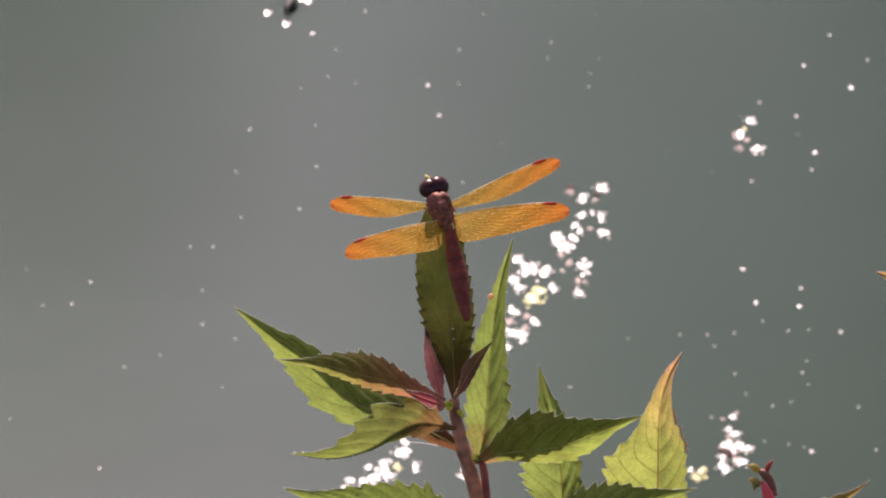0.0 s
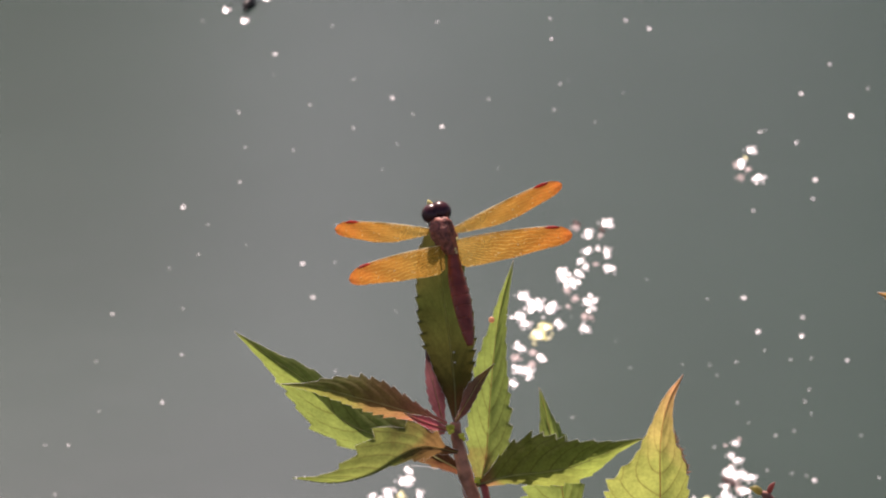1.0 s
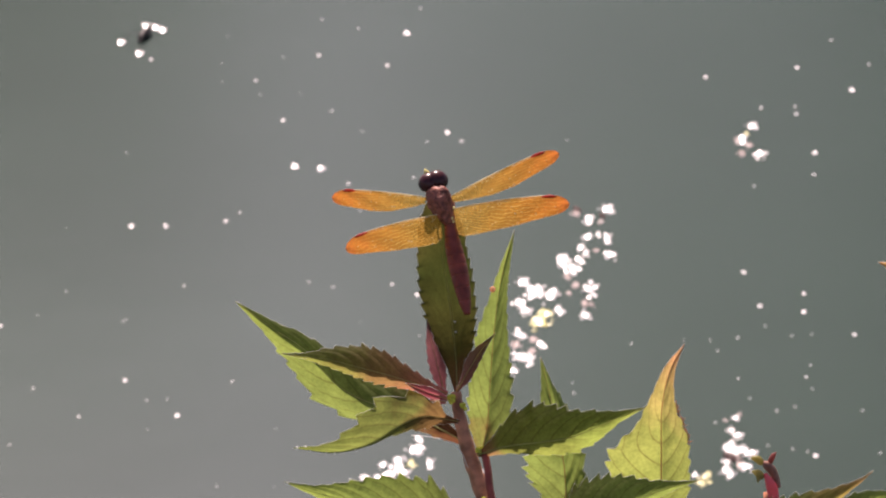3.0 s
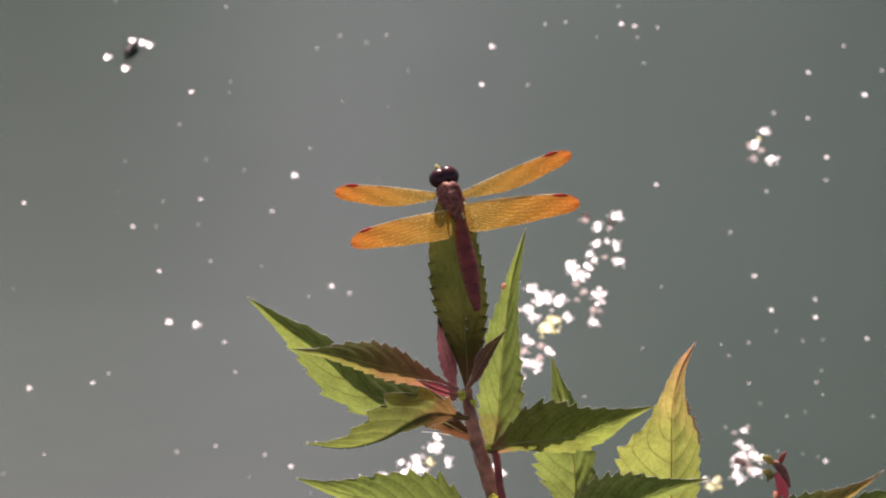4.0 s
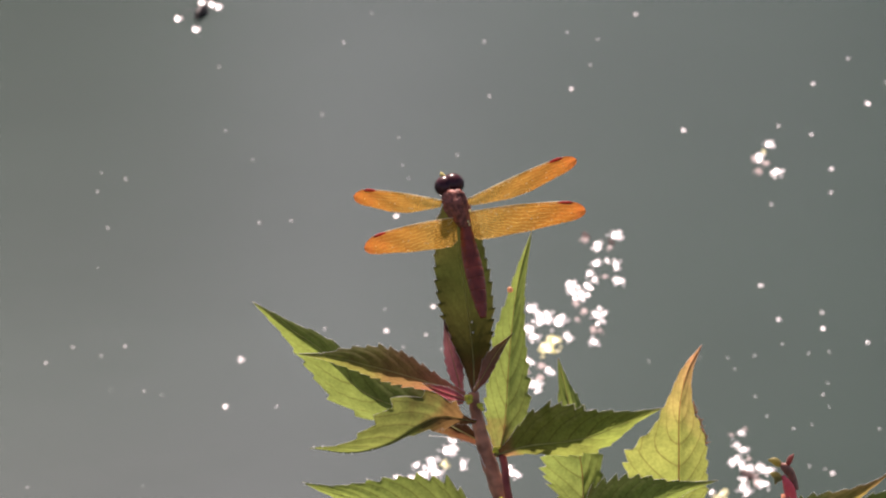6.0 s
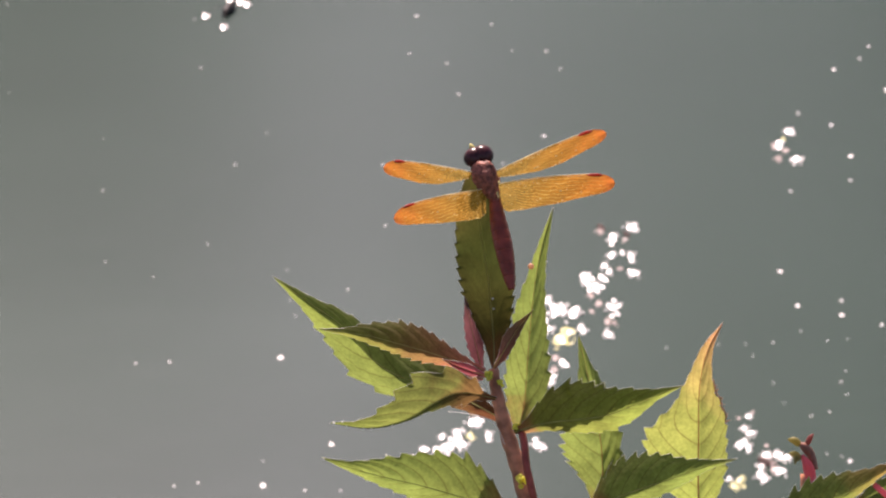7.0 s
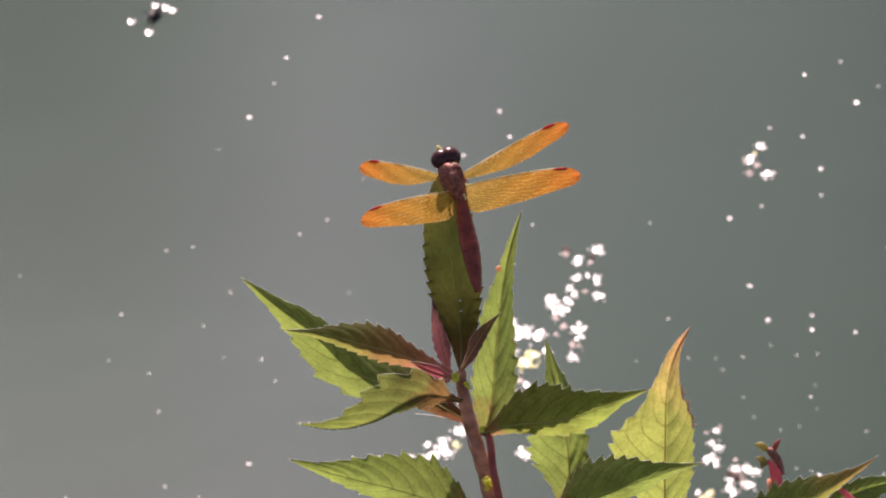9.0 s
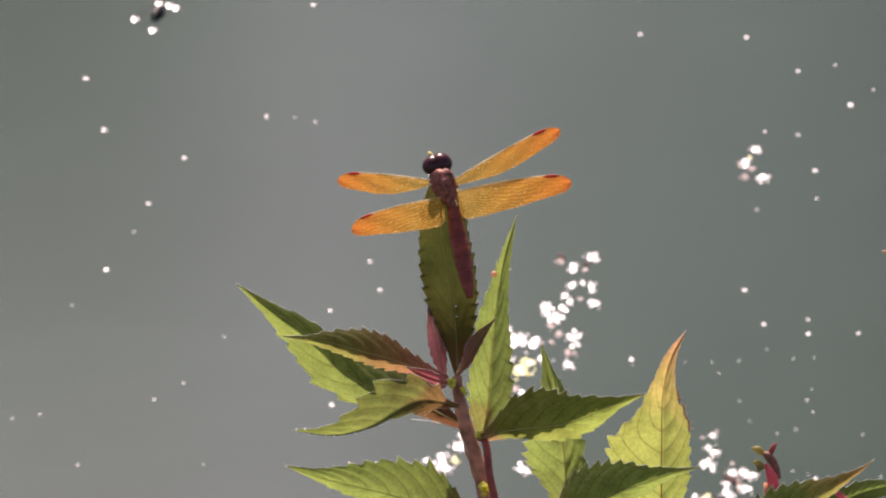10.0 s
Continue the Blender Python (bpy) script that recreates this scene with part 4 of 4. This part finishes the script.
DRIFT.append((4.5, (
    (0, 3365, 1.36), (-96, 3238, 1.48), (-141, 3039, 2.22), (-152, 3358, 1.11), (-143, 3206, 0.99), (-107, 3188, 0.99), (-161, 3110, 0.99), (-136, 3123, 0.56), (-127, 3019, 0.99), (-94, 3027, 0.66), (-87, 3077, 0.56), (-121, 2983, 0.66), (46, 3459, 0.66), (87, 3461, 0.99), (90, 3404, 0.66), (-50, 3441, 0.66), (-75, 3441, 0.56), (-77, 2971, 0.66), (-142, 3260, 0.47), (130, 3174, 0.66), (89, 3094, 0.56))))
DRIFT.append((7.5, (
    (-111, 3000, 1.36), (-139, 3253, 0.66), (-64, 3251, 0.66), (-161, 3393, 0.56), (97, 3516, 0.99), (129, 3535, 0.66), (-77, 3021, 0.66), (-66, 2991, 0.66), (-180, 2993, 0.66), (-110, 3110, 0.47), (-205, 3218, 0.56), (-200, 3122, 0.56), (-80, 3084, 0.56), (-108, 3071, 0.47), (-99, 3520, 0.56), (-8, 3213, 0.66), (-150, 3145, 0.38), (-105, 3051, 0.47), (-19, 3264, 0.56), (-124, 3298, 0.38))))
DRIFT.append((10, (
    (-76, 3446, 1.11), (-61, 3445, 0.66), (-50, 3439, 0.66), (-117, 3386, 1.23), (-151, 3235, 1.11), (-139, 3285, 0.66), (-21, 3243, 1.11), (-40, 3180, 0.99), (-122, 3071, 0.66), (123, 3568, 1.11), (180, 3564, 1.11), (-53, 3618, 1.11), (-97, 2994, 0.56), (-91, 3147, 0.47), (105, 3118, 0.99), (-166, 3188, 0.47))))
DRIFT.append((0, (
    (-81, 3389, 0.66), (-46, 3337, 0.66), (-54, 3278, 0.66), (-55, 3447, 0.47), (-41, 3465, 0.38), (-37, 3504, 0.38), (-155, 3185, 0.66), (-187, 3202, 0.47), (-163, 3157, 0.66), (-177, 3156, 0.47), (-100, 3173, 0.47), (-83, 3112, 0.66), (-99, 3131, 0.56), (-118, 3094, 0.47), (-135, 3079, 0.47), (-83, 3268, 0.38), (-142, 2962, 0.56), (-186, 3019, 0.38), (-88, 3055, 0.38), (28, 3313, 0.47), (95, 3446, 0.47))))
DRIFT.append((5, (
    (-169, 3386, 0.66), (-119, 3321, 0.56), (-93, 3328, 0.47), (-71, 3285, 0.47), (-189, 3210, 0.66), (-164, 3271, 0.47), (-154, 3144, 0.56), (-108, 2989, 1.11), (-194, 3102, 0.47), (-121, 3174, 0.47), (-89, 3561, 0.56), (-4, 3500, 0.66))))
DRIFT.append((2, (
    (-115, 3268, 0.66), (-152, 3259, 0.56), (-61, 3252, 0.56), (-178, 3125, 0.99), (-111, 3003, 0.99), (-101, 3048, 0.47), (-175, 2990, 0.47), (-174, 3398, 0.47))))
DRIFT.append((8.5, (
    (-13, 3393, 0.66), (-92, 3352, 0.66), (-79, 3357, 0.56), (-115, 3211, 0.56), (-67, 3050, 0.56), (-126, 2966, 0.56))))
DRIFT.append((1, (
    (-59, 3404, 0.66), (18, 3436, 0.99), (77, 3459, 0.56), (78, 3565, 0.66), (-160, 3027, 0.56), (-171, 3028, 0.47), (-151, 3127, 0.56), (-86, 3361, 0.56), (98, 3440, 0.47))))
DRIFT.append((6.5, (
    (-122, 3017, 1.61), (-93, 3052, 0.66), (-52, 3052, 1.11), (-53, 3079, 0.56), (-33, 3046, 0.66), (-44, 3031, 0.66), (-199, 3241, 0.56), (-192, 3191, 0.56), (108, 3330, 0.99), (-104, 2960, 0.66), (-66, 3032, 0.47))))
DRIFT.append((9, (
    (-69, 3526, 0.99), (48, 3408, 0.99), (-91, 3196, 0.66), (-143, 3168, 0.66), (-103, 3153, 0.66), (-74, 3112, 0.56), (-92, 3114, 0.47), (-67, 3085, 0.56), (-121, 3048, 0.66), (-127, 3095, 0.47), (117, 3288, 0.66), (122, 3163, 0.66), (-77, 2988, 0.99))))
DRIFT.append((4, (
    (-186, 3066, 1.23), (-200, 3303, 0.99), (-73, 2987, 0.66), (-61, 2972, 1.11), (-114, 2991, 0.66))))
DRIFT.append((9.5, (
    (-140, 3606, 1.23), (-128, 3528, 1.48))))
DRIFT.append((8, (
    (-51, 3076, 1.11),)))

drifting = []
for t0, spots in DRIFT:
    for x, y, r in spots:
        i = len(drifting)
        vx, vy = stream(x * MM)
        ob = add_bubble(x * MM, y * MM, r * (0.84 if r < 0.7 else 1.0), i, "drifting bubbles", "small white foam bubble drifting on the stream")
        drifting.append((ob, t0, x * MM, y * MM, vx, vy))


def make_specks():
    """Countless tiny bubbles that ride on the stream together."""
    rnd = random.Random(77)
    verts, faces = [], []
    ring = [(math.cos(a), math.sin(a)) for a in (math.pi * i / 4 for i in range(8))]
    for _ in range(110):
        x, y = -0.31 + 0.30 * rnd.random() ** 1.5, rnd.uniform(2.75, 5.4)
        r = rnd.choice((0.2, 0.24, 0.3, 0.36)) * MM
        k = len(verts)
        verts += [(x + r * c, y + 1.7 * r * q, 0.0003) for c, q in ring]
        verts += [(x + 0.6 * r * c, y + r * q - 0.1 * r, 0.0003 + 0.22 * r) for c, q in ring]
        for i in range(8):
            j = (i + 1) % 8
            faces.append((k + i, k + j, k + 8 + j, k + 8 + i))
        faces.append(tuple(range(k + 8, k + 16)))
    me = bpy.data.meshes.new("foam_specks")
    me.from_pydata(verts, [], faces)
    me.polygons.foreach_set("use_smooth", [True] * len(me.polygons))
    me.materials.append(FOAM_SPECK)
    return tagged(new("foam_specks", me), "faint tiny foam bubbles drifting on the stream", "foam", kind="stuff")


specks = make_specks()


def make_strider():
    root = new("water_strider")
    root.matrix_world = pose(-0.13, 3.53, 0)
    tagged(root, "dark water strider with spread legs on the water", "water strider")
    bm = bmesh.new()
    tube(bm, [Vector(q) * MM for q in ((-3, -8, 1.5), (-2, -5, 2), (0, 0, 2.4), (1.5, 5, 2.4), (3, 8, 2))], [r * MM for r in (0.7, 1.9, 2.3, 1.9, 0.6)], 12)
    part("body", bm, STRIDER, root, "slim black body")
    for feet in ((-12.5, -9), (-2.5, -26), (-0.5, 16), (5, 13), (9, 9)):
        bm = bmesh.new()
        x, y = feet
        tube(bm, [Vector(q) * MM for q in ((0, 0, 2.6), (x * 0.6, y * 0.5, 4.5), (x, y, 0.6))], [0.25 * MM, 0.2 * MM, 0.15 * MM], 6)
        leg = part("leg", bm, STRIDER, root, "thin black leg")
        # white foam-coloured domes imitate the glint on the water at each foot
        bm = bmesh.new()
        dome(bm, (x * MM, y * MM, 0), 1.8 * MM, int(x + 50))
        dome(bm, ((x + 1.4) * MM, (y + 2.5) * MM, 0), 1.1 * MM, int(x + 60), tip=8)
        dome(bm, ((x - 0.9) * MM, (y + 4) * MM, 0), 0.8 * MM, int(x + 70), tip=18)
        part("dimple", bm, FOAM, leg, "white domes in place of the glint under the foot")
    return root


strider = make_strider()


def motions():
    walk(strider, [(t, pose(x, y, 0)) for t, x, y in (
        (0, -0.0619, 3.5676), (0.5, -0.0929, 3.5821), (1, -0.0851, 3.6245), (1.5, -0.1185, 3.5191), (2, -0.1237, 3.5427), (2.5, -0.1300, 3.5465),
        (4, -0.1535, 3.5184), (4.5, -0.1395, 3.5617), (5, -0.1207, 3.6037), (6.5, -0.1203, 3.6020), (7, -0.1161, 3.5804), (7.5, -0.1319, 3.5246),
        (8, -0.1358, 3.5629), (8.5, -0.1442, 3.5449), (9, -0.1415, 3.5885), (10, -0.1372, 3.6023)
    )])
    walk(foam_raft, [(t, pose(x, y, 0)) for t, x, y in ((0, 0.0974, 3.3023), (1, 0.0993, 3.2953), (2.5, 0.0990, 3.2842), (4.5, 0.0963, 3.2767), (6.5, 0.0933, 3.2673), (7.5, 0.0910, 3.2583), (9, 0.0893, 3.2504), (10, 0.0889, 3.2467))])
    walk(foam_raft_two, [(t, pose(x, y, 0)) for t, x, y in ((0, 0.0534, 3.2081), (1, 0.0553, 3.2010), (2.5, 0.0550, 3.1899), (4.5, 0.0523, 3.1824), (6.5, 0.0493, 3.1731), (7.5, 0.0470, 3.1641), (9, 0.0453, 3.1562), (10, 0.0449, 3.1525))])
    walk(foam_patch, [(t, pose(x, y, 0)) for t, x, y in ((0, -0.0043, 2.9749), (2.5, -0.0013, 2.9839), (4.5, 0.0057, 2.9939), (6.5, 0.0097, 3.0119), (7.5, 0.0147, 3.0239), (9, 0.0197, 3.0239), (10, 0.0207, 3.0119))])
    walk(foam_cluster, [(t, pose(x, y, 0)) for t, x, y in ((0, 0.1507, 3.0144), (2.5, 0.1507, 3.0204), (4, 0.1491, 3.0097), (4.5, 0.1495, 3.0072), (5, 0.1474, 3.0102), (6.5, 0.1437, 3.0254), (7.5, 0.1387, 3.0264), (9, 0.1397, 3.0254), (10, 0.1397, 3.0244))])
    # the first resting bubbles turn slowly about one another: x, y in mm at 0, 4.5, 7.5 and 10 s
    for ob, way in zip(resting, (
        ((209, 3475), (204, 3481), (205, 3488), (205, 3511)), ((232, 3443), (232, 3449), (231, 3457), (230, 3461)),
        ((201, 3401), (200, 3413), (199, 3403), (200, 3416)), ((208, 3351), (207, 3359), (207, 3361), (206, 3366)),
        ((164, 3196), (163, 3201), (164, 3206), (163, 3205)), ((168, 3152), (169, 3156), (170, 3161), (170, 3160)),
        ((189, 3147), (190, 3146), (191, 3149), (191, 3148)), ((191, 3171), (191, 3169), (192, 3168), (192, 3167)),
        ((207, 3115), (213, 3120), (209, 3139), (215, 3148))
    )):
        walk(ob, [(t, pose(x * MM, y * MM, 0)) for t, (x, y) in zip((0, 4.5, 7.5, 10), way)])
    walk(specks, [(t, pose(-0.055 * (t - 5), -0.18 * (t - 5) - 0.35, 0)) for t in (0, 5, 10)])
    for ob, t0, x, y, vx, vy in drifting:
        turn = ob.matrix_world.to_quaternion().to_matrix().to_4x4()
        walk(ob, [(t, Matrix.Translation((x + vx * (t - t0), y + vy * (t - t0), 0)) @ turn) for t in (0, 5, 10)])
    # the dragonfly shifts on its perch
    walk(dragonfly, [(t, DRAGON @ pose(x * MM, y * MM, 0, 0, 0, a)) for t, x, y, a in (
        (0, -0.58, -0.10, 0.00), (0.5, -0.12, -0.15, 0.00), (1, -0.24, -0.34, 0.00), (1.5, -0.39, -0.04, 0.00), (2, 0.02, -0.06, 0.00), (2.5, -0.41, -0.30, 0.00),
        (4, -1.00, -0.13, 0.00), (4.5, -0.87, -0.21, 0.00), (5, -0.08, -0.01, 0.00), (6.3, -1.16, -0.79, 0.00), (6.5, 0.46, -0.11, 0.00), (7, 0.07, -0.05, 0.00),
        (7.5, 0.01, -0.01, 0.00), (8, -0.08, -0.03, 0.00), (8.5, 0.12, -0.02, 0.00), (9, -0.09, -0.04, 0.00), (9.5, 0.47, -0.28, 0.00), (10, -0.61, -0.12, 0.00)
    )])
    # wings: sweep towards the viewer and lift, in degrees
    rows = (
        ((0, 12, 23.5), (2.5, 13, 24.5), (4.5, 11, 21.5), (6.5, 12, 22.5), (7.5, 12, 21.5), (9, 14, 27.5), (10, 14, 27.5)),
        ((0, 11, 5.5), (2.5, 12, 6), (4.5, 11, 4), (6.5, 11, 4), (7.5, 11, 4.5), (9, 13, 9), (10, 15, 8)),
        ((0, 37, 3.3), (2.5, 41, 4), (4.5, 31, 4), (6.5, 46, 6), (7.5, 42, 5), (9, 50, 6), (10, 41, 3)),
        ((0, 33.4, -12), (2.5, 35.8, -12), (4.5, 28.3, -12), (6.5, 39.4, -10), (7.5, 37, -10.5), (9, 38.3, -11), (10, 37, -12)),
    )
    for k, ((wing, base), lines) in enumerate(zip(wings, rows)):
        side = 1 if k < 2 else -1
        walk(wing, [(t, Matrix.Translation(base) @ Matrix.Rotation(radians(-side * sweep), 4, "Y") @ Matrix.Rotation(radians(side * lift), 4, "Z") @ Matrix.Rotation(radians(13), 4, "X")) for t, sweep, lift in lines])


motions()
